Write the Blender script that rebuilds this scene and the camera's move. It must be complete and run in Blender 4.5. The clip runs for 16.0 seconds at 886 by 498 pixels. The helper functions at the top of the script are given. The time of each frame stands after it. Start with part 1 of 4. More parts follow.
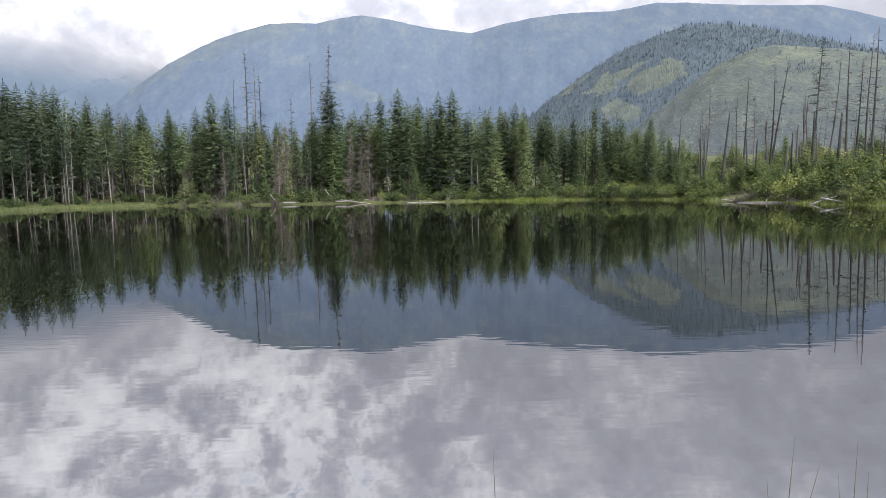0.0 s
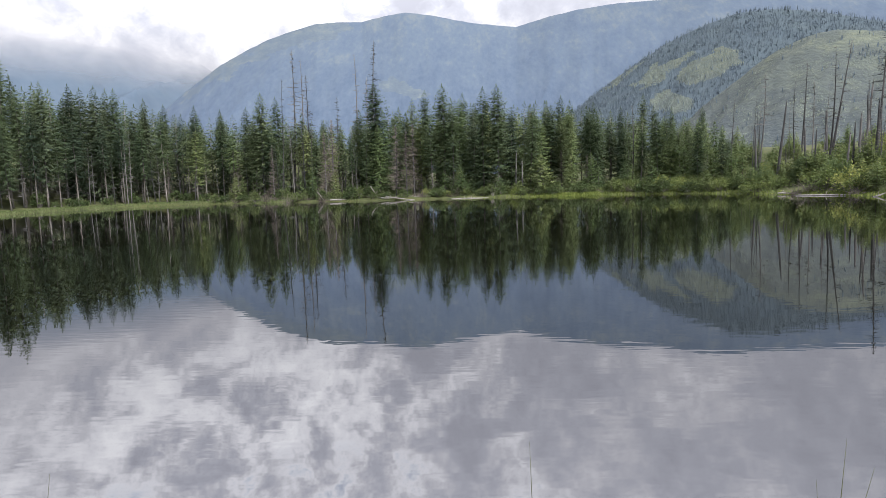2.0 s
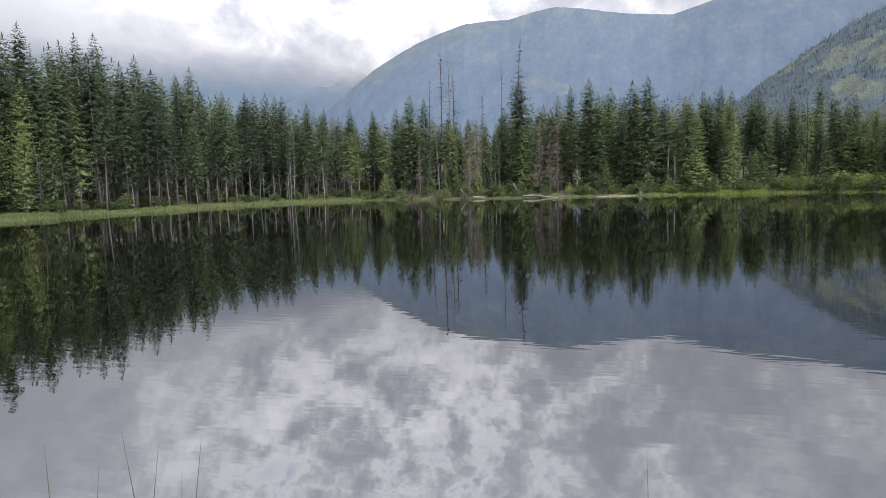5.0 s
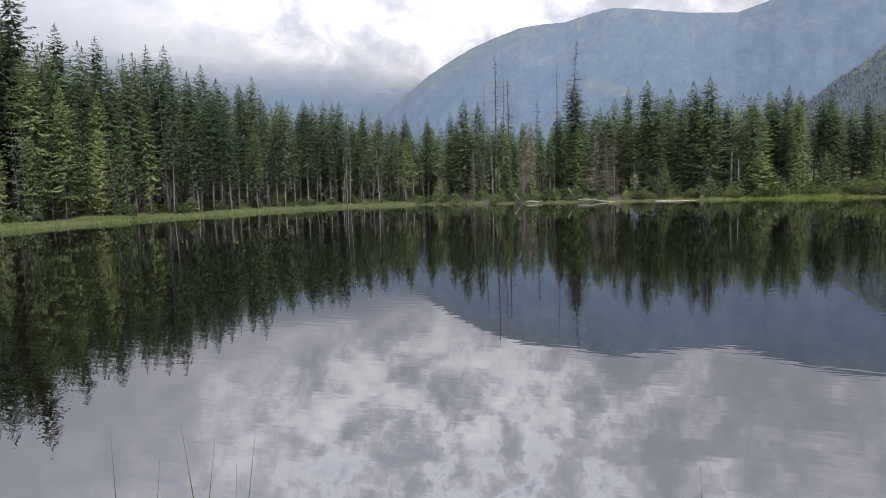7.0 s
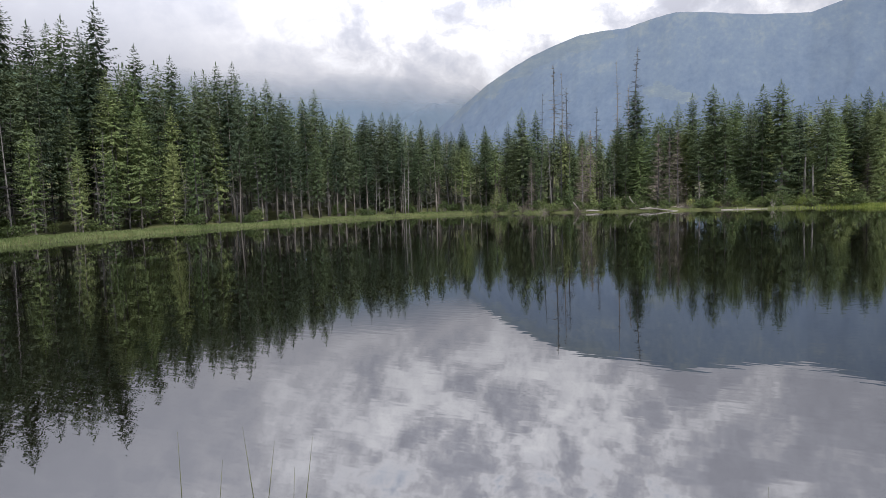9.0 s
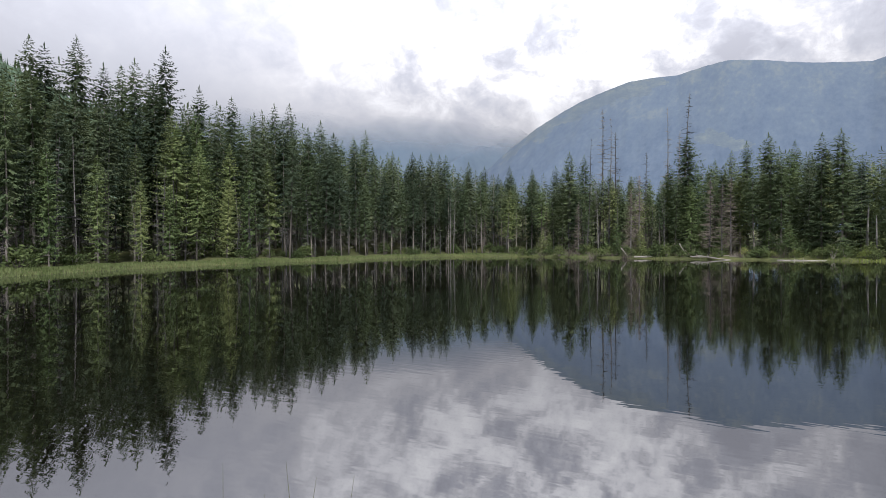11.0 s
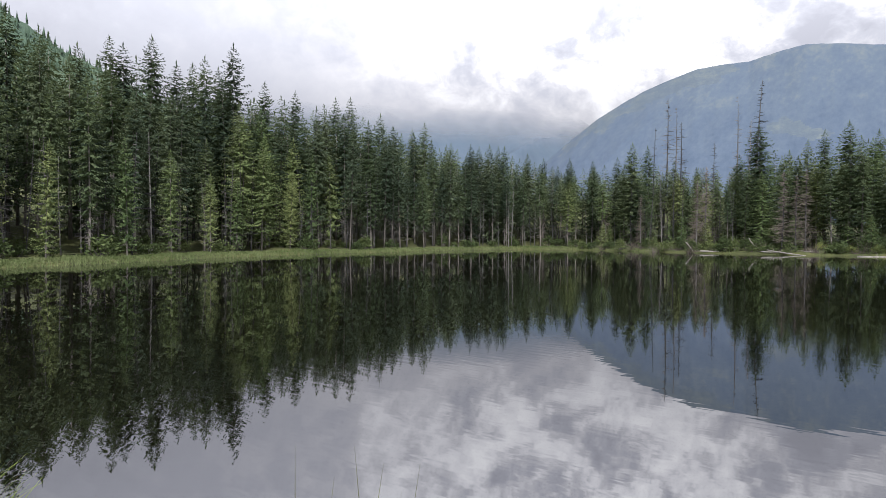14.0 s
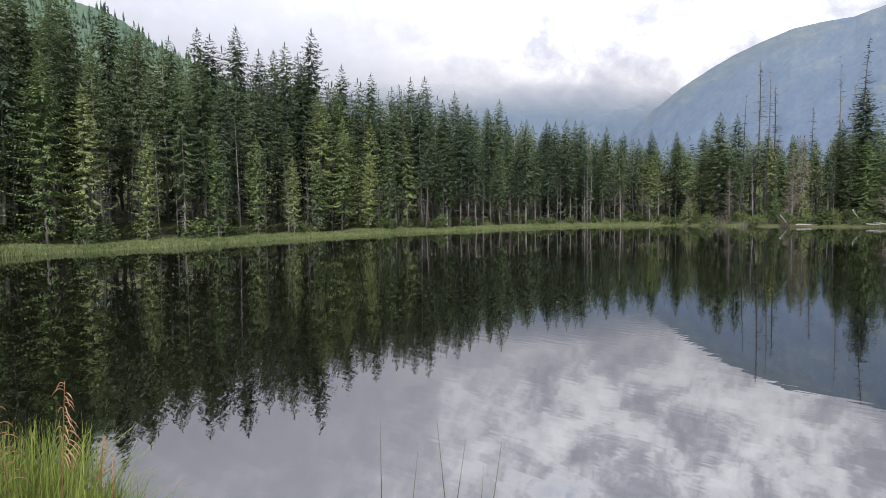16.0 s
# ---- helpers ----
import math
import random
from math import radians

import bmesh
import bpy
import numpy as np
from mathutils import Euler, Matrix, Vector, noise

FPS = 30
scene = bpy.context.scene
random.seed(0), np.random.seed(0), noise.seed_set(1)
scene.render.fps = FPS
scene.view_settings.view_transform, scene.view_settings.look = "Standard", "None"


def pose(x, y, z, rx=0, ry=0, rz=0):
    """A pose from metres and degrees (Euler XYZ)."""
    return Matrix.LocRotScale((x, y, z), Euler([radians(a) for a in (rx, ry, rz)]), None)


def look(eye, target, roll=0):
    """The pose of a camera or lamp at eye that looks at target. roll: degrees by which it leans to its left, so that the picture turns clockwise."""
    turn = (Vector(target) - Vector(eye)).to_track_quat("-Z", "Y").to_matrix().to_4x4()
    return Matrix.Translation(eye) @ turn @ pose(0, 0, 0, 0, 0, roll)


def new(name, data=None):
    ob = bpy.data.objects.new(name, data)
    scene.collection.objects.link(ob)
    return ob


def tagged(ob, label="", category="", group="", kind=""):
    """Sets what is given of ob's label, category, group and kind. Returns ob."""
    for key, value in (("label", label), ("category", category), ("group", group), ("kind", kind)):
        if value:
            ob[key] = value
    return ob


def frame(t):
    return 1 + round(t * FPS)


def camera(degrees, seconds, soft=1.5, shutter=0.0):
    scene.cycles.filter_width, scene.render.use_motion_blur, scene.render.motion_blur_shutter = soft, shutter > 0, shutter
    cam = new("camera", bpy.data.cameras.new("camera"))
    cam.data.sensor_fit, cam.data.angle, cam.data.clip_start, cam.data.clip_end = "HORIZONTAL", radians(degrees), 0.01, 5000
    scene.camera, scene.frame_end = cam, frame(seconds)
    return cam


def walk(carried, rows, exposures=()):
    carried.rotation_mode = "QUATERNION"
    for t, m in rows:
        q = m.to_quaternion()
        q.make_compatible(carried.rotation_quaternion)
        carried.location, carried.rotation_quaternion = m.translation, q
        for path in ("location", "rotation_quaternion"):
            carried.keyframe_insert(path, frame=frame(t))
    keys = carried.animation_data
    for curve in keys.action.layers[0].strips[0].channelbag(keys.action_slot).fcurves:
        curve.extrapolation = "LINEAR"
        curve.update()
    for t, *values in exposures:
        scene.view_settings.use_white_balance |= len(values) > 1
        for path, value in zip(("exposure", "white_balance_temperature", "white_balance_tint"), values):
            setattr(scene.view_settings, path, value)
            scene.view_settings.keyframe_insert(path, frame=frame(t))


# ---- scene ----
cam = camera(73.04, 16.0, soft=0.6)
# seconds, eye x, y, z, pitch, roll, yaw
PATH = [
    (0.0, 0.000, 0.000, 2.1, -5.87, 1.05, 0.00),
    (0.5, 0.010, 0.000, 2.1, -6.72, 0.54, 0.95),
    (1.0, 0.020, 0.000, 2.1, -6.81, 0.68, 2.92),
    (1.5, 0.030, 0.000, 2.1, -6.32, 1.34, 4.21),
    (2.0, 0.045, 0.000, 2.1, -6.16, 1.68, 4.25),
    (2.5, 0.060, 0.000, 2.1, -5.09, 1.31, 4.26),
    (3.0, 0.075, 0.000, 2.1, -5.51, 1.87, 4.02),
    (3.5, 0.090, 0.000, 2.1, -5.06, 1.36, 8.13),
    (4.0, 0.117, 0.000, 2.1, -5.51, 0.62, 13.15),
    (4.5, 0.143, 0.000, 2.1, -6.12, 0.77, 16.03),
    (5.0, 0.170, 0.000, 2.1, -6.00, 1.67, 17.86),
    (7.5, 0.199, 0.000, 2.1, -5.49, 1.71, 23.58),
    (8.0, 0.204, 0.000, 2.1, -5.46, 2.08, 24.28),
    (8.5, 0.210, 0.000, 2.1, -4.92, 2.33, 26.45),
    (9.0, 0.210, 0.000, 2.1, -4.38, 1.91, 28.45),
    (9.5, 0.210, 0.000, 2.1, -3.36, 1.36, 30.00),
    (9.7, 0.208, -0.002, 2.1, -2.31, 0.84, 30.27),
    (11.8, 0.182, -0.028, 2.1, 1.14, -0.07, 33.60),
    (12.0, 0.180, -0.030, 2.1, 2.07, -0.33, 33.47),
    (12.5, 0.174, -0.036, 2.1, 3.29, -0.34, 32.84),
    (13.0, 0.168, -0.042, 2.1, 3.28, -0.31, 34.57),
    (13.5, 0.162, -0.048, 2.1, 1.61, -0.50, 36.80),
    (14.0, 0.156, -0.054, 2.1, -1.14, -0.26, 38.26),
    (14.5, 0.150, -0.060, 2.1, -2.36, 0.04, 40.68),
    (15.0, 0.147, -0.060, 2.1, -2.23, 0.32, 43.01),
    (15.5, 0.143, -0.060, 2.1, -2.70, 1.00, 44.83),
    (16.0, 0.140, -0.060, 2.1, -3.20, 0.75, 45.51),
]
walk(cam, [(t, pose(x, y, z, 90 + p, r, w)) for t, x, y, z, p, r, w in PATH],
     exposures=[(t, e, 6150, 10) for t, e in ((0.0, 0.53), (5.0, 0.34), (9.0, 0.2), (11.8, 0.08), (12.2, -0.15), (12.6, -0.4), (13.0, -0.38), (13.5, -0.27), (14.0, 0.27), (14.5, 0.38), (16.0, 0.38))])

# ---- daylight: broken cloud, hazy sun high behind the right shoulder; bright thin cloud ahead over the valley ----
SUN_AZ, SUN_EL = -136.0, 46.0          # degrees; azimuth counted to the left of straight ahead
sun_way = Vector((-math.sin(radians(SUN_AZ)) * math.cos(radians(SUN_EL)),
                  math.cos(radians(SUN_AZ)) * math.cos(radians(SUN_EL)), math.sin(radians(SUN_EL))))


# azimuth, elevation, breadth and height, in degrees
BREAK = (24.0, 20.0, 25.0, 14.0)       # where the cloud breaks up
BANK = (58.0, 14.0, 20.0, 14.0)        # and where it is thickest


def link(tree, a, b):
    tree.links.new(a, b)


def math_node(tree, op, a, b=None, clamp=False):
    n = tree.nodes.new("ShaderNodeMath")
    n.operation, n.use_clamp = op, clamp
    for i, v in enumerate((a, b)):
        if v is None:
            continue
        if isinstance(v, (int, float)):
            n.inputs[i].default_value = v
        else:
            link(tree, v, n.inputs[i])
    return n.outputs[0]


def ramp_node(tree, fac, stops):
    n = tree.nodes.new("ShaderNodeValToRGB")
    e = n.color_ramp.elements
    while len(e) < len(stops):
        e.new(0.5)
    for el, (p, c) in zip(e, stops):
        el.position, el.color = p, (*c, 1)
    link(tree, fac, n.inputs[0])
    return n.outputs[0]


def noise_node(tree, vec, scale, detail=4.0, rough=0.55, distortion=0.0):
    n = tree.nodes.new("ShaderNodeTexNoise")
    n.inputs["Scale"].default_value, n.inputs["Detail"].default_value = scale, detail
    n.inputs["Roughness"].default_value, n.inputs["Distortion"].default_value = rough, distortion
    if vec is not None:
        link(tree, vec, n.inputs["Vector"])
    return n.outputs["Fac"]


def mix_color(tree, fac, a, b, blend="MIX"):
    n = tree.nodes.new("ShaderNodeMix")
    n.data_type, n.blend_type = "RGBA", blend
    for sock, v in ((n.inputs[0], fac), (n.inputs[6], a), (n.inputs[7], b)):
        if isinstance(v, (int, float)):
            sock.default_value = v
        elif isinstance(v, tuple):
            sock.default_value = (*v, 1)
        else:
            link(tree, v, sock)
    return n.outputs[2]


def lobe_node(tree, az, el, az0, el0, wide, tall):
    """1 in the direction az0, el0 (degrees), falling off as a bell over wide and tall."""
    u = math_node(tree, "DIVIDE", math_node(tree, "SUBTRACT", az, radians(az0)), radians(wide))
    v = math_node(tree, "DIVIDE", math_node(tree, "SUBTRACT", el, radians(el0)), radians(tall))
    r = math_node(tree, "ADD", math_node(tree, "MULTIPLY", u, u), math_node(tree, "MULTIPLY", v, v))
    return math_node(tree, "POWER", 2.71828, math_node(tree, "MULTIPLY", r, -1.0))


def build_world():
    w = bpy.data.worlds.new("sky")
    scene.world = w
    w.use_nodes = True
    nt = w.node_tree
    nt.nodes.clear()
    out = nt.nodes.new("ShaderNodeOutputWorld")
    bg = nt.nodes.new("ShaderNodeBackground")
    sky = nt.nodes.new("ShaderNodeTexSky")
    sky.sky_type, sky.sun_disc = "NISHITA", False
    sky.sun_elevation, sky.sun_rotation = radians(SUN_EL), radians(-SUN_AZ)
    blue = mix_color(nt, 1.0, sky.outputs[0], (0.21, 0.21, 0.21), "MULTIPLY")
    tc = nt.nodes.new("ShaderNodeTexCoord")
    sep = nt.nodes.new("ShaderNodeSeparateXYZ")
    link(nt, tc.outputs["Generated"], sep.inputs[0])
    up = math_node(nt, "MAXIMUM", sep.outputs[2], 0.0)
    az = math_node(nt, "ARCTAN2", math_node(nt, "MULTIPLY", sep.outputs[0], -1.0), sep.outputs[1])
    el = math_node(nt, "ARCSINE", up)
    # the cloud deck, seen flatter towards the horizon
    comb = nt.nodes.new("ShaderNodeCombineXYZ")
    link(nt, math_node(nt, "ADD", sep.outputs[0], 0.35), comb.inputs[0])
    link(nt, math_node(nt, "ADD", sep.outputs[1], 1.3), comb.inputs[1])
    link(nt, math_node(nt, "MULTIPLY", up, 1.25), comb.inputs[2])
    big = noise_node(nt, comb.outputs[0], 4.2, 2.0, 0.5)
    puffs = noise_node(nt, comb.outputs[0], 11.0, 9.0, 0.58, 0.3)
    wisps = noise_node(nt, comb.outputs[0], 30.0, 6.0, 0.6, 0.5)
    bright = lobe_node(nt, az, el, BREAK[0], BREAK[1], BREAK[2], BREAK[3])
    thick = lobe_node(nt, az, el, BANK[0], BANK[1], BANK[2], BANK[3])
    lofty = math_node(nt, "MULTIPLY", math_node(nt, "SUBTRACT", up, 0.17), 9.0, True)
    # contrast of the puffs: strong where the cloud breaks, an even veil low over the hills and in the bank
    crisp = math_node(nt, "MULTIPLY", math_node(nt, "ADD", math_node(nt, "MULTIPLY", bright, 1.25), 0.75), math_node(nt, "ADD", math_node(nt, "MULTIPLY", lofty, 0.75), 0.25))
    crisp = math_node(nt, "MULTIPLY", crisp, math_node(nt, "SUBTRACT", 1.0, math_node(nt, "MULTIPLY", thick, 0.85)))
    swell = math_node(nt, "ADD", math_node(nt, "MULTIPLY", math_node(nt, "SUBTRACT", puffs, 0.5), 0.68), math_node(nt, "MULTIPLY", math_node(nt, "SUBTRACT", wisps, 0.5), 0.30))
    swell = math_node(nt, "ADD", swell, math_node(nt, "MULTIPLY", math_node(nt, "SUBTRACT", big, 0.5), 0.25))
    thin = math_node(nt, "ADD", math_node(nt, "MULTIPLY", swell, crisp), math_node(nt, "ADD", math_node(nt, "MULTIPLY", bright, 0.11), 0.495))
    thin = math_node(nt, "SUBTRACT", thin, math_node(nt, "MULTIPLY", thick, 0.02))
    shade = ramp_node(nt, thin, [(0.38, (0.67, 0.66, 0.72)), (0.49, (0.79, 0.78, 0.84)), (0.565, (0.98, 0.95, 0.98)), (0.65, (1.32, 1.28, 1.29)), (0.80, (1.62, 1.57, 1.54))])
    gain = math_node(nt, "ADD", math_node(nt, "MULTIPLY", bright, 0.13), 0.82)
    gain = math_node(nt, "MULTIPLY", gain, math_node(nt, "SUBTRACT", 1.0, math_node(nt, "MULTIPLY", thick, -0.08)))
    gain = math_node(nt, "MULTIPLY", gain, math_node(nt, "ADD", math_node(nt, "MULTIPLY", math_node(nt, "MINIMUM", up, 0.5), 3.05), 0.09))
    scaled = nt.nodes.new("ShaderNodeVectorMath")
    scaled.operation = "SCALE"
    link(nt, shade, scaled.inputs[0])
    link(nt, gain, scaled.inputs["Scale"])
    gap = math_node(nt, "MULTIPLY", math_node(nt, "SUBTRACT", thin, 0.645), 7.0, True)
    high = math_node(nt, "MULTIPLY", math_node(nt, "SUBTRACT", up, 0.39), 14.0, True)
    color = mix_color(nt, math_node(nt, "MULTIPLY", gap, high), scaled.outputs[0], blue)
    link(nt, color, bg.inputs[0])
    bg.inputs[1].default_value = 1.0
    link(nt, bg.outputs[0], out.inputs[0])


build_world()
sun = new("sun", bpy.data.lights.new("sun", "SUN"))
sun.data.energy, sun.data.angle, sun.data.color = 5.0, radians(2), (1.0, 0.96, 0.89)
sun.matrix_world = look(sun_way * 500, (0, 0, 0))


# ---- materials ----
def material(name, colors, scale=4.0, rough=0.85, bump=0.0, fine=30.0, per_object=0.0, translucent=0.0, stretch=(1, 1, 1), climb=None):
    """Two-scale mottled surface: colors from dark to light over broad and fine noise."""
    m = bpy.data.materials.new(name)
    m.use_nodes = True
    nt = m.node_tree
    nt.nodes.clear()
    out = nt.nodes.new("ShaderNodeOutputMaterial")
    tc = nt.nodes.new("ShaderNodeTexCoord")
    mp = nt.nodes.new("ShaderNodeMapping")
    mp.inputs["Scale"].default_value = stretch
    link(nt, tc.outputs["Object"], mp.inputs[0])
    a = noise_node(nt, mp.outputs[0], scale, 5.0, 0.6)
    b = noise_node(nt, mp.outputs[0], fine, 4.0, 0.6)
    f = math_node(nt, "ADD", math_node(nt, "MULTIPLY", a, 0.6), math_node(nt, "MULTIPLY", b, 0.4))
    if per_object:
        info = nt.nodes.new("ShaderNodeObjectInfo")
        geo = nt.nodes.new("ShaderNodeNewGeometry")
        r = math_node(nt, "ADD", math_node(nt, "MULTIPLY", info.outputs["Random"], per_object),
                      math_node(nt, "MULTIPLY", geo.outputs["Random Per Island"], 0.12))
        f = math_node(nt, "ADD", f, math_node(nt, "SUBTRACT", r, per_object / 2 + 0.06))
    if climb:
        sep = nt.nodes.new("ShaderNodeSeparateXYZ")
        link(nt, tc.outputs["Object"], sep.inputs[0])
        f = math_node(nt, "ADD", f, math_node(nt, "DIVIDE", math_node(nt, "SUBTRACT", sep.outputs[2], climb[0]), climb[1]))
    n = len(colors)
    col = ramp_node(nt, f, [(0.28 + 0.44 * i / (n - 1), c) for i, c in enumerate(colors)])
    p = nt.nodes.new("ShaderNodeBsdfPrincipled")
    p.inputs["Roughness"].default_value = rough
    p.inputs["Specular IOR Level"].default_value = 0.25
    link(nt, col, p.inputs["Base Color"])
    if bump:
        bn = nt.nodes.new("ShaderNodeBump")
        bn.inputs["Strength"].default_value = 0.7
        bn.inputs["Distance"].default_value = bump
        link(nt, b, bn.inputs["Height"])
        link(nt, bn.outputs[0], p.inputs["Normal"])
    shader = p.outputs[0]
    if translucent:
        tr = nt.nodes.new("ShaderNodeBsdfTranslucent")
        link(nt, mix_color(nt, 0.4, col, (0.12, 0.14, 0.04)), tr.inputs[0])
        mx = nt.nodes.new("ShaderNodeMixShader")
        mx.inputs[0].default_value = translucent
        link(nt, shader, mx.inputs[1])
        link(nt, tr.outputs[0], mx.inputs[2])
        shader = mx.outputs[0]
    link(nt, shader, out.inputs[0])
    return m


def water_material():
    m = bpy.data.materials.new("lake water")
    m.use_nodes = True
    nt = m.node_tree
    nt.nodes.clear()
    out = nt.nodes.new("ShaderNodeOutputMaterial")
    tc = nt.nodes.new("ShaderNodeTexCoord")
    mp = nt.nodes.new("ShaderNodeMapping")
    mp.inputs["Scale"].default_value = (0.28, 1.0, 1.0)
    mp.inputs["Rotation"].default_value = (0, 0, radians(-12))
    link(nt, tc.outputs["Object"], mp.inputs[0])
    slow = noise_node(nt, mp.outputs[0], 0.55, 1.0, 0.4)
    wave = noise_node(nt, mp.outputs[0], 7.0, 1.5, 0.45, 0.2)
    patch = noise_node(nt, tc.outputs["Object"], 0.12, 2.0, 0.5)
    amp = math_node(nt, "MULTIPLY", math_node(nt, "SUBTRACT", patch, 0.30), 2.4, True)
    h = math_node(nt, "ADD", math_node(nt, "MULTIPLY", slow, 0.9), math_node(nt, "MULTIPLY", wave, amp))
    bn = nt.nodes.new("ShaderNodeBump")
    bn.inputs["Strength"].default_value, bn.inputs["Distance"].default_value = 1.0, 0.0014
    link(nt, h, bn.inputs["Height"])
    deep = nt.nodes.new("ShaderNodeBsdfDiffuse")
    deep.inputs[0].default_value = (0.0035, 0.0036, 0.002, 1)
    gl = nt.nodes.new("ShaderNodeBsdfGlossy")
    gl.inputs["Roughness"].default_value = 0.003
    gl.inputs[0].default_value = (0.97, 0.97, 1.0, 1)
    link(nt, bn.outputs[0], gl.inputs["Normal"])
    fr = nt.nodes.new("ShaderNodeFresnel")
    fr.inputs["IOR"].default_value = WATER_IOR
    link(nt, bn.outputs[0], fr.inputs["Normal"])
    mx = nt.nodes.new("ShaderNodeMixShader")
    link(nt, fr.outputs[0], mx.inputs[0])
    link(nt, deep.outputs[0], mx.inputs[1])
    link(nt, gl.outputs[0], mx.inputs[2])
    link(nt, mx.outputs[0], out.inputs[0])
    return m


WATER_IOR = 2.6
WATER = water_material()
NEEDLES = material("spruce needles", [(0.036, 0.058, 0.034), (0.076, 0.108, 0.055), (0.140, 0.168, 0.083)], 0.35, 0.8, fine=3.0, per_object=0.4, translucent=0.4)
# Darker copy of NEEDLES, mostly for left and back stands: cloud shadow as colour.
NEEDLES_DARK = material("dark and shaded spruce needles", [(0.024, 0.040, 0.027), (0.048, 0.071, 0.043), (0.088, 0.110, 0.060)], 0.35, 0.8, fine=3.0, per_object=0.4, translucent=0.3)
# Colour of young spruces; on grown centre trees it is painted sunlight.
NEEDLES_YOUNG_LIT = material("young and sunlit spruce needles", [(0.062, 0.100, 0.042), (0.130, 0.174, 0.070), (0.225, 0.255, 0.104)], 0.5, 0.8, fine=4.0, per_object=0.35, translucent=0.3)
LEAVES = material("shrub leaves", [(0.110, 0.145, 0.036), (0.215, 0.245, 0.066), (0.350, 0.360, 0.120)], 0.6, 0.75, fine=5.0, per_object=0.4, translucent=0.35)
PINE = material("dwarf pine needles", [(0.056, 0.084, 0.028), (0.125, 0.158, 0.048), (0.225, 0.245, 0.080)], 0.6, 0.8, fine=5.0, per_object=0.3, translucent=0.25)
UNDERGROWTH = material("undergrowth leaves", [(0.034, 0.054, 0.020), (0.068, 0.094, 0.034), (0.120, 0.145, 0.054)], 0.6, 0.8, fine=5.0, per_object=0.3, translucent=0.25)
BARK = material("spruce bark", [(0.060, 0.054, 0.048), (0.125, 0.113, 0.102), (0.220, 0.200, 0.185)], 1.2, 0.9, bump=0.02, fine=9.0, per_object=0.4, stretch=(1, 1, 0.25))
DEADWOOD = material("weathered dead wood", [(0.034, 0.033, 0.034), (0.075, 0.072, 0.072), (0.15, 0.142, 0.136)], 0.7, 0.9, bump=0.02, fine=9.0, per_object=0.5, stretch=(1, 1, 0.25))
TWIGS = material("dry brown twigs", [(0.06, 0.05, 0.042), (0.13, 0.11, 0.095), (0.22, 0.19, 0.165)], 0.7, 0.9, fine=8.0, per_object=0.3)
DRIFTWOOD = material("bleached driftwood", [(0.14, 0.13, 0.12), (0.25, 0.23, 0.21), (0.38, 0.355, 0.33)], 1.5, 0.8, bump=0.01, fine=14.0)
SOIL = material("forest floor and bank turf", [(0.022, 0.026, 0.012), (0.045, 0.052, 0.02), (0.08, 0.085, 0.03), (0.14, 0.115, 0.065)], 0.12, 0.95, bump=0.06, fine=1.5)
SEDGE = material("green sedge", [(0.040, 0.062, 0.022), (0.085, 0.118, 0.040), (0.160, 0.185, 0.082)], 0.22, 0.7, fine=2.5, per_object=0.25, translucent=0.3)
GRASS = material("bright bank grass", [(0.040, 0.068, 0.015), (0.105, 0.150, 0.028), (0.225, 0.250, 0.060)], 3.0, 0.6, fine=9.0, per_object=0.25, translucent=0.3)
STRAW = material("dry grass heads", [(0.16, 0.080, 0.042), (0.26, 0.140, 0.080), (0.38, 0.250, 0.150)], 5.0, 0.8, fine=20.0, per_object=0.3, translucent=0.2)
# MASSIF to SPURTREES: distance haze is mixed into the base colours as blue-grey.
MASSIF = material("haze-tinted alpine slopes", [(0.063, 0.087, 0.129), (0.075, 0.100, 0.143), (0.088, 0.114, 0.153), (0.120, 0.141, 0.158)], 0.016, 0.95, bump=1.2, fine=0.08, stretch=(1, 0.4, 0.6), climb=(430.0, 2300.0))
SPUR = material("haze-tinted hillside turf", [(0.048, 0.058, 0.064), (0.061, 0.072, 0.072), (0.080, 0.092, 0.082), (0.122, 0.135, 0.100)], 0.03, 0.95, bump=4.0, fine=0.16, climb=(125.0, 700.0))
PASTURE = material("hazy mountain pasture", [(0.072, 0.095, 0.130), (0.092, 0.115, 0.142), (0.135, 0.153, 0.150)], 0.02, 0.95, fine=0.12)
SPUR_FOREST = material("haze-tinted spur ground", [(0.048, 0.066, 0.084), (0.054, 0.073, 0.090), (0.062, 0.082, 0.095), (0.075, 0.094, 0.100)], 0.018, 0.95, bump=1.5, fine=0.28)
SPURTREES = material("haze-tinted spruces", [(0.072, 0.095, 0.120), (0.085, 0.110, 0.133), (0.100, 0.125, 0.139)], 0.02, 0.95, fine=0.3, per_object=0.1)
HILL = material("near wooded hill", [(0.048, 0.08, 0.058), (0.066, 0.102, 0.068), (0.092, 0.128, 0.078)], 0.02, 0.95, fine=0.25)
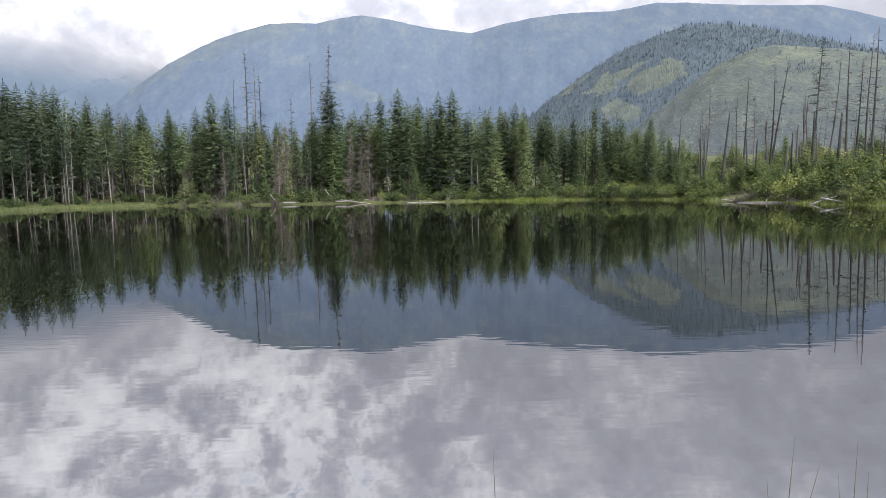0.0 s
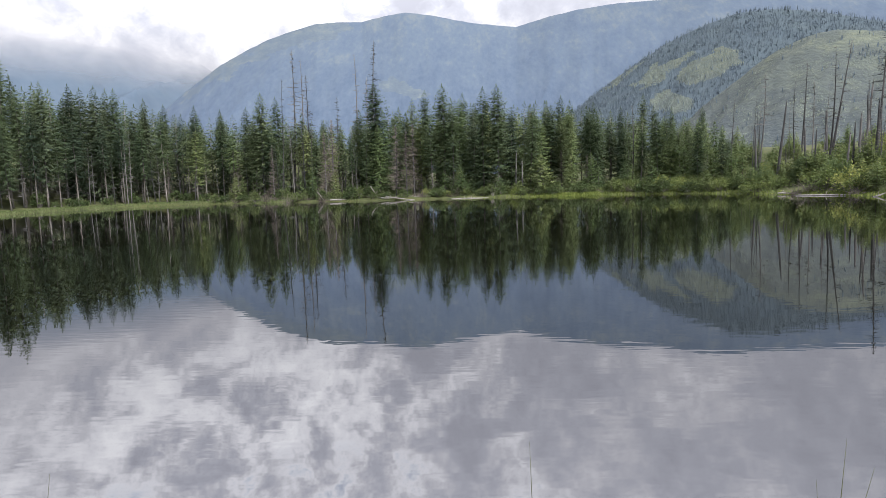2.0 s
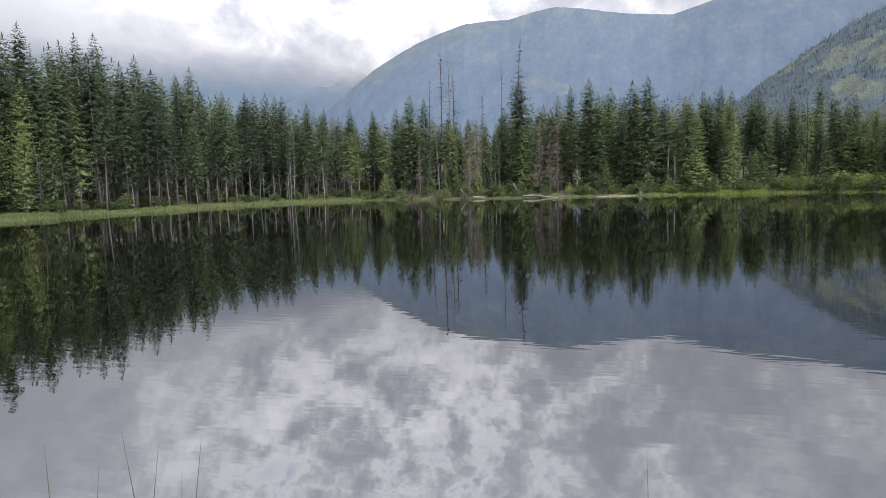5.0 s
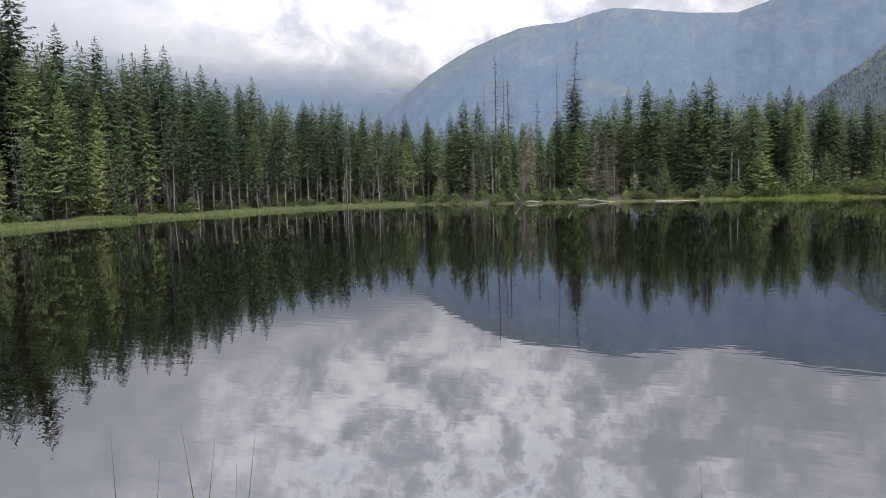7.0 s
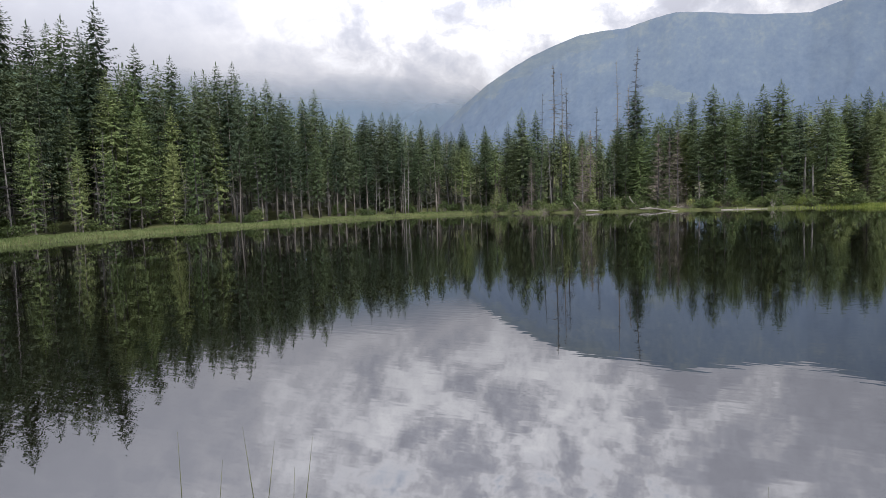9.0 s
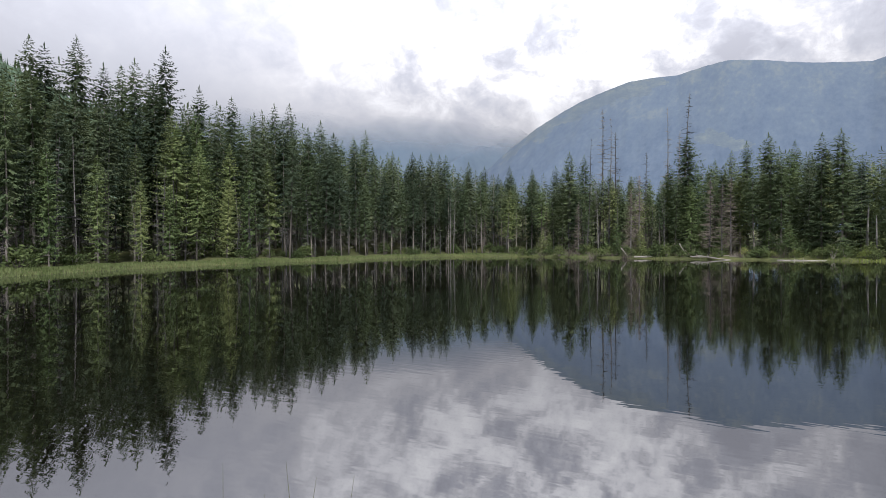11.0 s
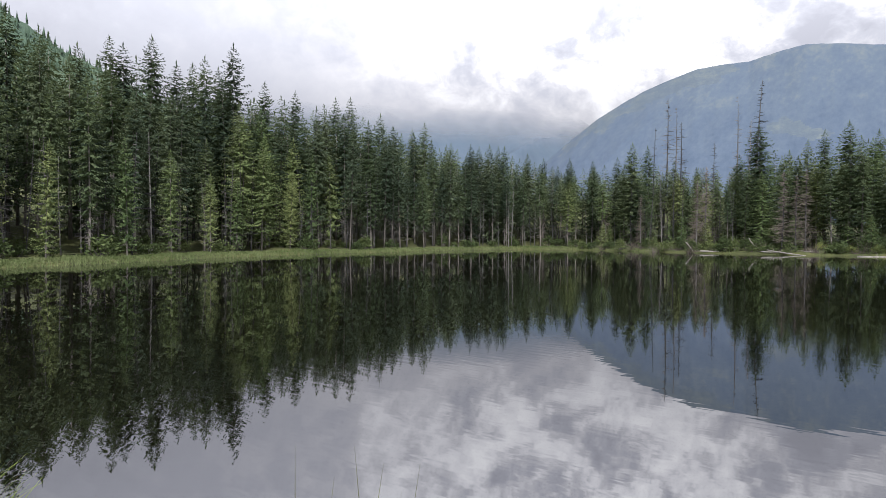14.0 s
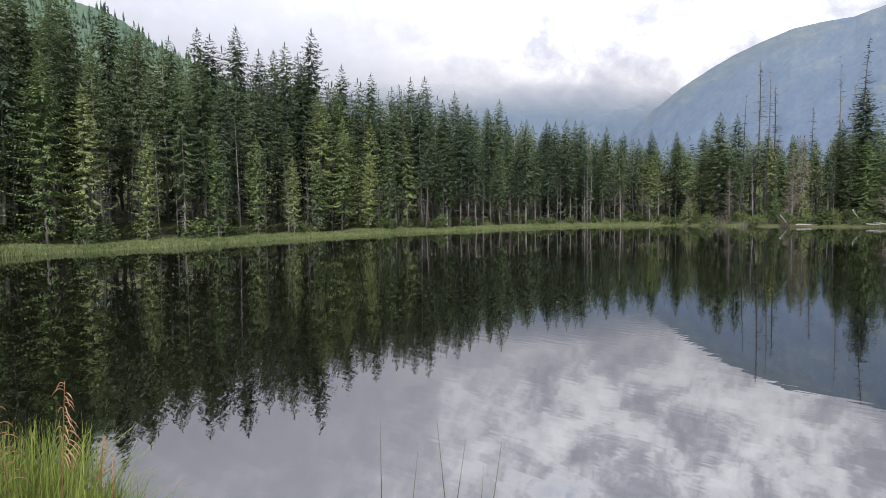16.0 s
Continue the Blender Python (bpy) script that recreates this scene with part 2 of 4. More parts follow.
def fade_for_cloud(m, low, high):
    """Turns the slope transparent upwards, in place of cloud hanging on it."""
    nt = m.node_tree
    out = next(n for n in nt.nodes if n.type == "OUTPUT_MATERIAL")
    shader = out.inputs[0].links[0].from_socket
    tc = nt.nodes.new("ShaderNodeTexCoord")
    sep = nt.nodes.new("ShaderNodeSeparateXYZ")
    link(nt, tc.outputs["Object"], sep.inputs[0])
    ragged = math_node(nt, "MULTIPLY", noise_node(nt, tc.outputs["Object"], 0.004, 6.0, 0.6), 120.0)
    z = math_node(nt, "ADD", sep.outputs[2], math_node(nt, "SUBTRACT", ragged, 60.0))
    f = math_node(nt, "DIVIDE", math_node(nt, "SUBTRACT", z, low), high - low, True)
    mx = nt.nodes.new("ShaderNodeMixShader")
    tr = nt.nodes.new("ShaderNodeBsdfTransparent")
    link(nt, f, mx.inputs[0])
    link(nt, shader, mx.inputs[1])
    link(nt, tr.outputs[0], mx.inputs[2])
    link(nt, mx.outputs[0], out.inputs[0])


# Distance haze is mixed into this base colour too.
VALLEY = material("haze-tinted valley side", [(0.062, 0.086, 0.120), (0.074, 0.100, 0.136), (0.088, 0.114, 0.148)], 0.003, 0.95, fine=0.02)
fade_for_cloud(VALLEY, 430.0, 680.0)


# ---- mesh helpers ----
def mesh_from(name, verts, faces, mat, smooth=False):
    me = bpy.data.meshes.new(name)
    me.from_pydata([tuple(v) for v in verts], [], [tuple(f) for f in faces])
    me.materials.append(mat)
    if smooth:
        me.polygons.foreach_set("use_smooth", [True] * len(me.polygons))
    me.update()
    return me


def mesh_arrays(name, verts, quads, mat):
    """A mesh of quads from arrays, quick for large ones."""
    me = bpy.data.meshes.new(name)
    n = len(quads)
    me.vertices.add(len(verts))
    me.vertices.foreach_set("co", np.asarray(verts, dtype=np.float32).ravel())
    me.loops.add(4 * n)
    me.loops.foreach_set("vertex_index", np.asarray(quads, dtype=np.int32).ravel())
    me.polygons.add(n)
    me.polygons.foreach_set("loop_start", np.arange(0, 4 * n, 4, dtype=np.int32))
    me.materials.append(mat)
    me.update(calc_edges=True)
    me.validate()
    return me


def child(name, me, parent, label=""):
    ob = new(name, me)
    ob.parent = parent
    if label:
        tagged(ob, label)
    return ob


def tube(points, radii, sides=6, verts=None, faces=None):
    """A tapered tube along points, appended to verts and faces."""
    verts = [] if verts is None else verts
    faces = [] if faces is None else faces
    start = len(verts)
    for i, (p, r) in enumerate(zip(points, radii)):
        a, b = points[max(i - 1, 0)], points[min(i + 1, len(points) - 1)]
        d = (Vector(b) - Vector(a)).normalized()
        s = d.cross(Vector((0, 0, 1)) if abs(d.z) < 0.9 else Vector((1, 0, 0))).normalized()
        t = d.cross(s)
        for k in range(sides):
            w = 2 * math.pi * k / sides
            verts.append(Vector(p) + float(r) * (math.cos(w) * s + math.sin(w) * t))
    for i in range(len(points) - 1):
        for k in range(sides):
            n = (k + 1) % sides
            faces.append((start + i * sides + k, start + i * sides + n, start + (i + 1) * sides + n, start + (i + 1) * sides + k))
    faces.append(tuple(start + k for k in range(sides))[::-1])
    faces.append(tuple(start + (len(points) - 1) * sides + k for k in range(sides)))
    return verts, faces


# ---- the lake's outline and the lie of the land ----
CENTRE = (-8.0, 42.0)
SHORE = [(-43.6, 6.1), (-44, 9.4), (-44.7, 12.8), (-46.5, 16.9), (-48.2, 22), (-50.5, 27.4), (-52.8, 34.3), (-54.9, 41.8), (-55.9, 48), (-56.1, 55), (-56.4, 63.7), (-56.5, 76.4),
         (-55, 85.5), (-50.5, 92.7), (-43, 94.3), (-33.2, 91.1), (-23.6, 88.3), (-15, 87.5), (-5, 87), (6, 85.5), (17, 84.5), (26, 79), (31, 65), (33.5, 53), (35, 44), (36, 28), (30, 10), (15, 1.0),
         (5, 1.2), (1, 1.35), (-1.5, 1.5), (-2.5, 1.75), (-3.5, 1.5), (-4.6, 0.2), (-8, -3), (-20, -7), (-36, -6), (-42, 0)]
N_TH = 900


def shore_radii():
    pts = [(math.atan2(y - CENTRE[1], x - CENTRE[0]), math.hypot(x - CENTRE[0], y - CENTRE[1])) for x, y in SHORE]
    pts.sort()
    th = np.array([p[0] for p in pts])
    r = np.array([p[1] for p in pts])
    th = np.concatenate([th - 2 * math.pi, th, th + 2 * math.pi])
    r = np.concatenate([r, r, r])
    grid = np.arange(N_TH) * 2 * math.pi / N_TH - math.pi
    rad = np.interp(grid, th, r)
    near = np.abs(grid + math.pi / 2) < 0.35
    k = np.ones(15) / 15
    soft = np.convolve(np.concatenate([rad[-7:], rad, rad[:7]]), k, "valid")
    rad = np.where(near, rad, soft)
    wob = np.array([noise.noise(Vector((math.cos(a) * 9, math.sin(a) * 9, 0))) * 0.7 + noise.noise(Vector((math.cos(a) * 40, math.sin(a) * 40, 3))) * 0.35 for a in grid])
    return rad + wob * np.where(near, 0.1, 1.0)


RADII = shore_radii()


def shore_offset(x, y):
    """Metres outside the waterline (negative: in the lake)."""
    a = math.atan2(y - CENTRE[1], x - CENTRE[0])
    f = (a + math.pi) / (2 * math.pi) * N_TH
    i = int(f) % N_TH
    r = RADII[i] + (RADII[(i + 1) % N_TH] - RADII[i]) * (f - int(f))
    return float(math.hypot(x - CENTRE[0], y - CENTRE[1]) - r)


def ground_z(x, y, s=None):
    s = shore_offset(x, y) if s is None else s
    if s < 0:
        return max(-1.6, 0.28 * s)
    far = math.hypot(x, y)
    left = min(max((-x - 20) / 25, 0.0), 1.0)
    z = 0.22 * min(s / 0.8, 1.0) + 0.055 * min(s, 9.0)
    if s > 9:
        z += (0.05 + 0.12 * left) * (min(s, 90.0) - 9)
    right = min(max((x - 22) / 14, 0.0), 1.0)
    z += right * 0.2 * min(max(s - 2, 0.0), 22.0)
    z += noise.noise(Vector((x * 0.12, y * 0.12, 0))) * min(s * 0.06, 0.5)
    z += noise.noise(Vector((x * 0.7, y * 0.7, 5))) * min(s * 0.05, 0.1)
    if far < 12:
        z = min(z, 0.25 + 0.05 * min(s, 6))
    return z


def place(az, d):
    return -d * math.sin(radians(az)), d * math.cos(radians(az))


def shore_dist(az):
    """Distance from the camera at which the far waterline is met."""
    d = 6.0
    while d < 140 and shore_offset(*place(az, d)) < 0:
        d += 0.5
    return d


OFFSETS = [-60, -25, -10, -4, -1.5, -0.5, 0.0, 0.4, 0.8, 1.5, 2.5, 4, 6, 9, 12, 16, 22, 30, 40, 55, 75, 100, 150, 230, 350, 600, 1000, 1800, 3200, 4200]


def build_ground():
    verts, faces = [(CENTRE[0], CENTRE[1], -1.6)], []
    for s in OFFSETS:
        for i in range(N_TH):
            a = i * 2 * math.pi / N_TH - math.pi
            r = max(RADII[i] + s, 2.0 + (s + 60) * 0.05)
            x, y = CENTRE[0] + r * math.cos(a), CENTRE[1] + r * math.sin(a)
            verts.append((x, y, ground_z(x, y, s)))
    for i in range(N_TH):
        faces.append((0, 1 + i, 1 + (i + 1) % N_TH))
    for k in range(len(OFFSETS) - 1):
        for i in range(N_TH):
            a, b = 1 + k * N_TH, 1 + (k + 1) * N_TH
            j = (i + 1) % N_TH
            faces.append((a + i, b + i, b + j, a + j))
    ob = new("ground", mesh_from("ground", verts, faces, SOIL, True))
    tagged(ob, "mossy green and brown forest floor round the lake", "ground", kind="structure")
    verts, faces = [(CENTRE[0], CENTRE[1], 0.0)], []
    for i in range(N_TH):
        a = i * 2 * math.pi / N_TH - math.pi
        r = RADII[i] + 0.3
        verts.append((CENTRE[0] + r * math.cos(a), CENTRE[1] + r * math.sin(a), 0.0))
    for i in range(N_TH):
        faces.append((0, 1 + i, 1 + (i + 1) % N_TH))
    ob = new("water", mesh_from("water", verts, faces, WATER, True))
    tagged(ob, "dark still lake water mirroring forest and clouds", "water", kind="structure")


build_ground()


# ---- mountains ----
def profile(az, crest):
    xs = [c[0] for c in crest]
    return float(np.interp(az, xs, [c[1] for c in crest]))


def slope_point(az, u, crest, d0, d1, z0, rough, steep, seed):
    d = d0 + (d1 - d0) * u
    zc = profile(az, crest) * d1 + 2.1
    x, y = place(az, d)
    if u <= 1:
        z = z0 + (zc - z0) * u ** steep
        w = math.sin(math.pi * min(u, 1)) ** 0.7
        n = 0
        for k, (f, g, a) in enumerate(((0.16, 1.0, 1.0), (0.42, 2.2, 0.5), (1.3, 6, 0.16), (4.0, 17, 0.07))):
            n += a * (0.4 - 2 * abs(noise.noise(Vector((az * f + u * 2.4, u * g * 1.3, seed + k * 7)))))
        z += rough * n * w
    else:
        z = zc - (u - 1) * (d1 - d0) * 0.5
    z += noise.noise(Vector((az * 2.2, seed, u * 3))) * 1.0 + noise.noise(Vector((az * 0.9, seed + 2, u * 2))) * 1.7
    return x, y, z


def inside(px, py, ring):
    hit = False
    for (ax, ay), (bx, by) in zip(ring, ring[1:] + ring[:1]):
        if (ay > py) != (by > py) and px < ax + (py - ay) / (by - ay) * (bx - ax):
            hit = not hit
    return hit


def covered(x, y, z, rings, ragged):
    """Whether a place on a slope lies in one of the rings (azimuth, tangent of elevation), with ragged edges."""
    az, te = math.degrees(math.atan2(-x, y)), (z - 2.1) / math.hypot(x, y)
    if not any(min(p[0] for p in ring) - 1 < az < max(p[0] for p in ring) + 1 for ring in rings):
        return False
    n = noise.noise(Vector((x / 70, y / 70, z / 70))) + 0.7 * noise.noise(Vector((x / 24, y / 24, z / 24)))
    return any(inside(az + ragged * n, te + ragged * 0.012 * n, ring) for ring in rings)


def mountain(label, mat, crest, az0, az1, d0, d1, z0, rough, steep, seed, n_az=260, n_u=90, cover=None, rings=(), ragged=0.8):
    verts, faces = [], []
    for j in range(n_u + 1):
        u = 1.15 * j / n_u
        for i in range(n_az + 1):
            az = az0 + (az1 - az0) * i / n_az
            verts.append(slope_point(az, u, crest, d0, d1, z0, rough, steep, seed))
    w = n_az + 1
    for j in range(n_u):
        for i in range(n_az):
            faces.append((j * w + i, j * w + i + 1, (j + 1) * w + i + 1, (j + 1) * w + i))
    me = mesh_from("mountain", verts, faces, mat, True)
    if cover:
        me.materials.append(cover)
        for p, f in zip(me.polygons, faces):
            if covered(*verts[f[0]], rings, ragged):
                p.material_index = 1
    ob = new("mountain", me)
    return tagged(ob, label, "mountain", kind="structure")


CREST_MASSIF = [(-75, 0.08), (-50, 0.12), (-40, 0.17), (-35.8, 0.210), (-33.9, 0.225), (-31.7, 0.240), (-28, 0.250), (-25.2, 0.258), (-22, 0.268), (-19.3, 0.274), (-15.6, 0.268),
                (-11.9, 0.271), (-8.4, 0.267), (-5.8, 0.260), (-2.9, 0.2476), (1.0, 0.257), (4.6, 0.2706), (7.2, 0.2773), (9.3, 0.2713),
                (11.3, 0.2624), (13.5, 0.262), (15.5, 0.2586), (18.1, 0.2436), (20.1, 0.229), (21.3, 0.218), (23.9, 0.191), (26.3, 0.158), (28.3, 0.128), (31, 0.09), (36, 0.02)]
CREST_SPUR1 = [(-60, 0.08), (-42, 0.13), (-35.9, 0.168), (-34.0, 0.181), (-32.0, 0.193), (-29.8, 0.207), (-27.1, 0.223), (-24.3, 0.235), (-21.4, 0.236), (-18.6, 0.223), (-15.8, 0.203),
               (-13.0, 0.173), (-9.7, 0.133), (-7.6, 0.104), (-2, 0.03)]
CREST_SPUR2 = [(-60, 0.08), (-42, 0.14), (-35.9, 0.164), (-32.4, 0.181), (-28.9, 0.193), (-27.2, 0.193), (-24.9, 0.180), (-23.4, 0.164), (-21.5, 0.138), (-19.1, 0.108), (-17.8, 0.086), (-15, 0.04)]
CREST_VALLEY = [(18, 0.10), (26, 0.20), (32, 0.25), (40, 0.27), (55, 0.28), (75, 0.28), (95, 0.27)]
CREST_HILL = [(40, 0.06), (55, 0.16), (62, 0.19), (65, 0.214), (68.2, 0.243), (70.4, 0.258), (72.1, 0.279), (74.1, 0.301), (75.7, 0.306), (82, 0.325), (100, 0.33)]
# felled strips on the wooded spur, as azimuth and tangent of elevation
STRIPS = [[(-10.1, 0.140), (-13.5, 0.174), (-14.6, 0.182), (-11.7, 0.147)],
          [(-12.8, 0.144), (-15.2, 0.167), (-17.8, 0.190), (-18.4, 0.186), (-15.9, 0.153), (-13.7, 0.140)],
          [(-16.9, 0.147), (-18.2, 0.169), (-20.4, 0.188), (-22.0, 0.179), (-21.9, 0.163), (-20.3, 0.147), (-17.8, 0.139)],
          [(-14.4, 0.122), (-15.9, 0.135), (-18.2, 0.117), (-17.4, 0.100), (-15.0, 0.100)]]


# pasture under the left shoulder of the massif, and a glade lower down
PASTURES = [[(29.0, 0.118), (26.4, 0.160), (23.8, 0.196), (20.1, 0.233), (15.8, 0.266), (12.3, 0.268), (12.8, 0.250), (14.4, 0.236), (17.8, 0.221), (22.0, 0.190), (26.0, 0.148)],
            [(10.2, 0.168), (8.4, 0.171), (5.9, 0.156), (4.6, 0.141), (7.4, 0.145), (9.7, 0.155)]]


def felled(x, y, z):
    return covered(x, y, z, STRIPS, 0.5)


mountain("blue valley side with haze in its colour, its top faded out", VALLEY, CREST_VALLEY, 18, 95, 1900, 3600, 3, 60, 1.2, 11, 200, 70)
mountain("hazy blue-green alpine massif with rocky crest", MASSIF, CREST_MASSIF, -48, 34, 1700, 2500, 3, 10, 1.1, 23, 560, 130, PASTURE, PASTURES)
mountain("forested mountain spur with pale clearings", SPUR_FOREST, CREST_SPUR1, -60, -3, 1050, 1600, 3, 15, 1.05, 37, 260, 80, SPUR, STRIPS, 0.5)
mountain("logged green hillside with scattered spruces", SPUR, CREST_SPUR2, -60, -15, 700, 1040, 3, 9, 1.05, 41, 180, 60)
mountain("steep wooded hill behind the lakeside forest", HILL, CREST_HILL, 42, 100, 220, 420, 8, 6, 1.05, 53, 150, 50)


def hillside_trees(label, crest, az0, az1, d0, d1, z0, rough, steep, seed, count, mat, tall, fat, grows):
    """Conical trees or clumps wherever grows(x, y, z) gives a chance that one stands there."""
    rnd = random.Random(seed)
    V, Q = [], []
    made = 0
    tries = 0
    while made < count and tries < count * 12:
        tries += 1
        az, u = rnd.uniform(az0, az1), rnd.uniform(0.0, 1.0) ** 0.75
        x, y, z = slope_point(az, u, crest, d0, d1, z0, rough, steep, seed)
        if rnd.random() > grows(x, y, z):
            continue
        h, n = rnd.uniform(0.55, 1.2) * tall, 3
        r, s, a0 = h * rnd.uniform(0.10, 0.16) * fat, len(V), rnd.uniform(0, 6)
        for lv, rr in ((0.02, 1.0), (0.5, 0.55), (1.0, 0.03)):
            for k in range(n):
                w = a0 + lv * 2 + k * 2 * math.pi / n
                q = r * rr * rnd.uniform(0.7, 1.25)
                V.append((x + q * math.cos(w), y + q * math.sin(w), z - 0.6 + h * lv))
        for lv in (0, 1):
            for k in range(n):
                Q.append((s + lv * n + k, s + lv * n + (k + 1) % n, s + (lv + 1) * n + (k + 1) % n, s + (lv + 1) * n + k))
        made += 1
    ob = new("hillside_woods", mesh_arrays("hillside_woods", V, Q, mat))
    tagged(ob, label, "woods", kind="stuff")


def stands(x, y, z):
    return 0.05 if felled(x, y, z) else 1.0


def cleared(x, y, z):
    return 1.0 if felled(x, y, z) else 0.0


def scattered(x, y, z):
    m = noise.noise(Vector((x / 90, y / 90, 5)))
    return 0.9 if m > 0.28 else 0.06


def regrowth(x, y, z):
    return 0.4 + 1.3 * noise.noise(Vector((x / 45, y / 45, 12))) + 0.6 * noise.noise(Vector((x / 12, y / 12, 2)))


# Scrub colours carry the same blue-grey distance haze in the base colour.
SCRUB = material("haze-tinted scrub", [(0.078, 0.095, 0.094), (0.112, 0.130, 0.112), (0.170, 0.184, 0.134)], 0.03, 0.95, fine=0.4, per_object=0.2)
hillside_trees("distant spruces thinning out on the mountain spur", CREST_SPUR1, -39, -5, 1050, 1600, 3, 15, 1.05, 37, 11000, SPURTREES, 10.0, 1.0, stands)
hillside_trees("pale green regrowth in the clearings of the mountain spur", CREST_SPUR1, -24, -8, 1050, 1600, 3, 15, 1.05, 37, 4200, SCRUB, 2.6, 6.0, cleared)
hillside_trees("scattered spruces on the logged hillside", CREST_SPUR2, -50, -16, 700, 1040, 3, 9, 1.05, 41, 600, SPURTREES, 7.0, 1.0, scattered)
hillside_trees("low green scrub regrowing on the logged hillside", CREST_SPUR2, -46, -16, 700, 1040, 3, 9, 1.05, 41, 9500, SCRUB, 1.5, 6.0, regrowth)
hillside_trees("dense spruces on the steep hill", CREST_HILL, 50, 95, 220, 420, 8, 6, 1.05, 53, 3000, HILL, 6.0, 1.3, lambda x, y, z: 1.0)


# ---- trees ----
def spruce_arrays(seed, h, r, bare, spacing, branches, spray, droop=0.35, cone=0.62, width=0.42, gappy=0.0, hang=0.75):
    """Crown of a spruce as quads: whorls of drooping branches hung with sprays of needles."""
    rnd = random.Random(seed)
    uni = rnd.uniform
    V, Q = [], []

    def leaf(p, d, length, wide, side):
        k = len(V)
        n = math.sqrt(d[0] ** 2 + d[1] ** 2 + d[2] ** 2)
        m = math.sqrt(side[0] ** 2 + side[1] ** 2 + side[2] ** 2)
        e = [c * length / n for c in d]
        f = [c * wide * 0.5 / m for c in side]
        V.append(p)
        V.append((p[0] + e[0] * 0.45 + f[0], p[1] + e[1] * 0.45 + f[1], p[2] + e[2] * 0.45 + f[2]))
        V.append((p[0] + e[0], p[1] + e[1], p[2] + e[2]))
        V.append((p[0] + e[0] * 0.45 - f[0], p[1] + e[1] * 0.45 - f[1], p[2] + e[2] * 0.45 - f[2]))
        Q.append((k, k + 1, k + 2, k + 3))

    z = bare * h
    lop = [uni(0.55, 1.35) for _ in range(8)]
    while z < h * 0.975:
        a0 = uni(0, 6.28)
        for k in range(branches):
            zb = z + uni(-0.5, 0.5) * spacing * (0.35 if z > 0.72 * h else 1.0)
            t = min(max((zb - bare * h) / (h * (1 - bare)), 0.0), 0.985)
            if rnd.random() < gappy * (1 - t):
                continue
            reach = min(r * min(1.0, (1 - t) / cone) ** 0.65 * min(1.0, 0.7 + 1.5 * t), 0.40 * (h - zb)) + 0.06
            a = a0 + 6.283 * k / branches + uni(-0.45, 0.45)
            length = reach * uni(0.62 + 0.2 * t, 1.12) * (1 + (lop[int(a / 6.283 * 8) % 8] - 1) * (1 - t))
            rise = 0.12 * t ** 3.0 - droop * (1 - t * t) + uni(-0.12, 0.12)
            ox, oy = math.cos(a), math.sin(a)
            twig = min(spray, 0.45 * length + 0.06)
            steps = max(2, int(length / (twig * 0.70)))
            for i in range(steps + 1):
                s = (i + 0.9) / (steps + 0.9)
                p = (ox * length * s, oy * length * s, zb + length * (rise * s + 0.30 * s * s * s * (1 - t)))
                size = twig * (1.15 - 0.5 * s) * uni(0.75, 1.25)
                for sg in (1, -1):
                    w = sg * uni(0.55, 1.1)
                    d = (ox * 0.75 - oy * w, oy * 0.75 + ox * w, uni(-0.5, 0.05) + 0.6 * rise)
                    leaf(p, d, size, size * width, (-d[1], d[0], uni(-0.8, 0.8)))
                if rnd.random() < hang:
                    c = uni(-0.9, 0.9)
                    leaf(p, (ox * 0.3, oy * 0.3, -1.0 + 1.2 * t * t), size * uni(0.6, 1.0), size * width, (-oy + ox * c, ox + oy * c, 0.1))
            leaf(p, (ox, oy, rise + 0.25), twig * 0.8, twig * width * 0.8, (-oy, ox, uni(-0.6, 0.6)))
            if k % 2 == 0 and t < 0.9:
                # dense inner twigs round the trunk
                leaf((ox * 0.05, oy * 0.05, zb + 0.2), (ox, oy, -0.45), reach * 0.55, reach * 0.18, (-oy, ox, uni(-1.2, 1.2)))
        z += spacing * (1.08 - 0.62 * (z / h))
    for k in range(5):
        leaf((0, 0, h * (0.95 + 0.006 * k)), (math.cos(k * 1.6) * 0.14, math.sin(k * 1.6) * 0.14, 1), 0.03 * h, 0.16, (math.sin(k), math.cos(k), 0))
    return np.array(V, dtype=np.float32), np.array(Q, dtype=np.int32)


def trunk_mesh(seed, h, thick, bare, stubs, mat):
    rnd = random.Random(seed)
    bend = [rnd.uniform(-0.012, 0.012) * h for _ in range(2)]
    pts, rad = [], []
    for i in range(9):
        t = i / 8
        pts.append(Vector((bend[0] * math.sin(3.1 * t), bend[1] * math.sin(2.6 * t), -0.3 + (h * 0.90 + 0.3) * t)))
        rad.append(thick * (1.25 if i == 0 else 1) * (1 - 0.93 * t))
    verts, faces = tube(pts, rad, 8)
    for _ in range(stubs):
        t = rnd.uniform(0.08, max(bare, 0.15) + 0.1)
        a = rnd.uniform(0, 6.283)
        p = Vector((bend[0] * math.sin(3.1 * t), bend[1] * math.sin(2.6 * t), h * 0.96 * t))
        ln = rnd.uniform(0.4, 1.7)
        d = Vector((math.cos(a), math.sin(a), rnd.uniform(-0.45, 0.15)))
        tube([p, p + d * ln * 0.6, p + d * ln + Vector((0, 0, -0.12 * ln))], [0.032, 0.022, 0.007], 3, verts, faces)
    return mesh_from("trunk", verts, faces, mat, True)


def variant(seed, h, r, bare, spacing, branches, spray, mat, stubs=14, thick=None, **kw):
    v, q = spruce_arrays(seed, h, r, bare, spacing, branches, spray, **kw)
    return {"h": h, "crown": mesh_arrays("crown", v, q, mat), "trunk": trunk_mesh(seed, h, thick or h * 0.0092, bare, stubs, BARK), "v": v, "q": q}


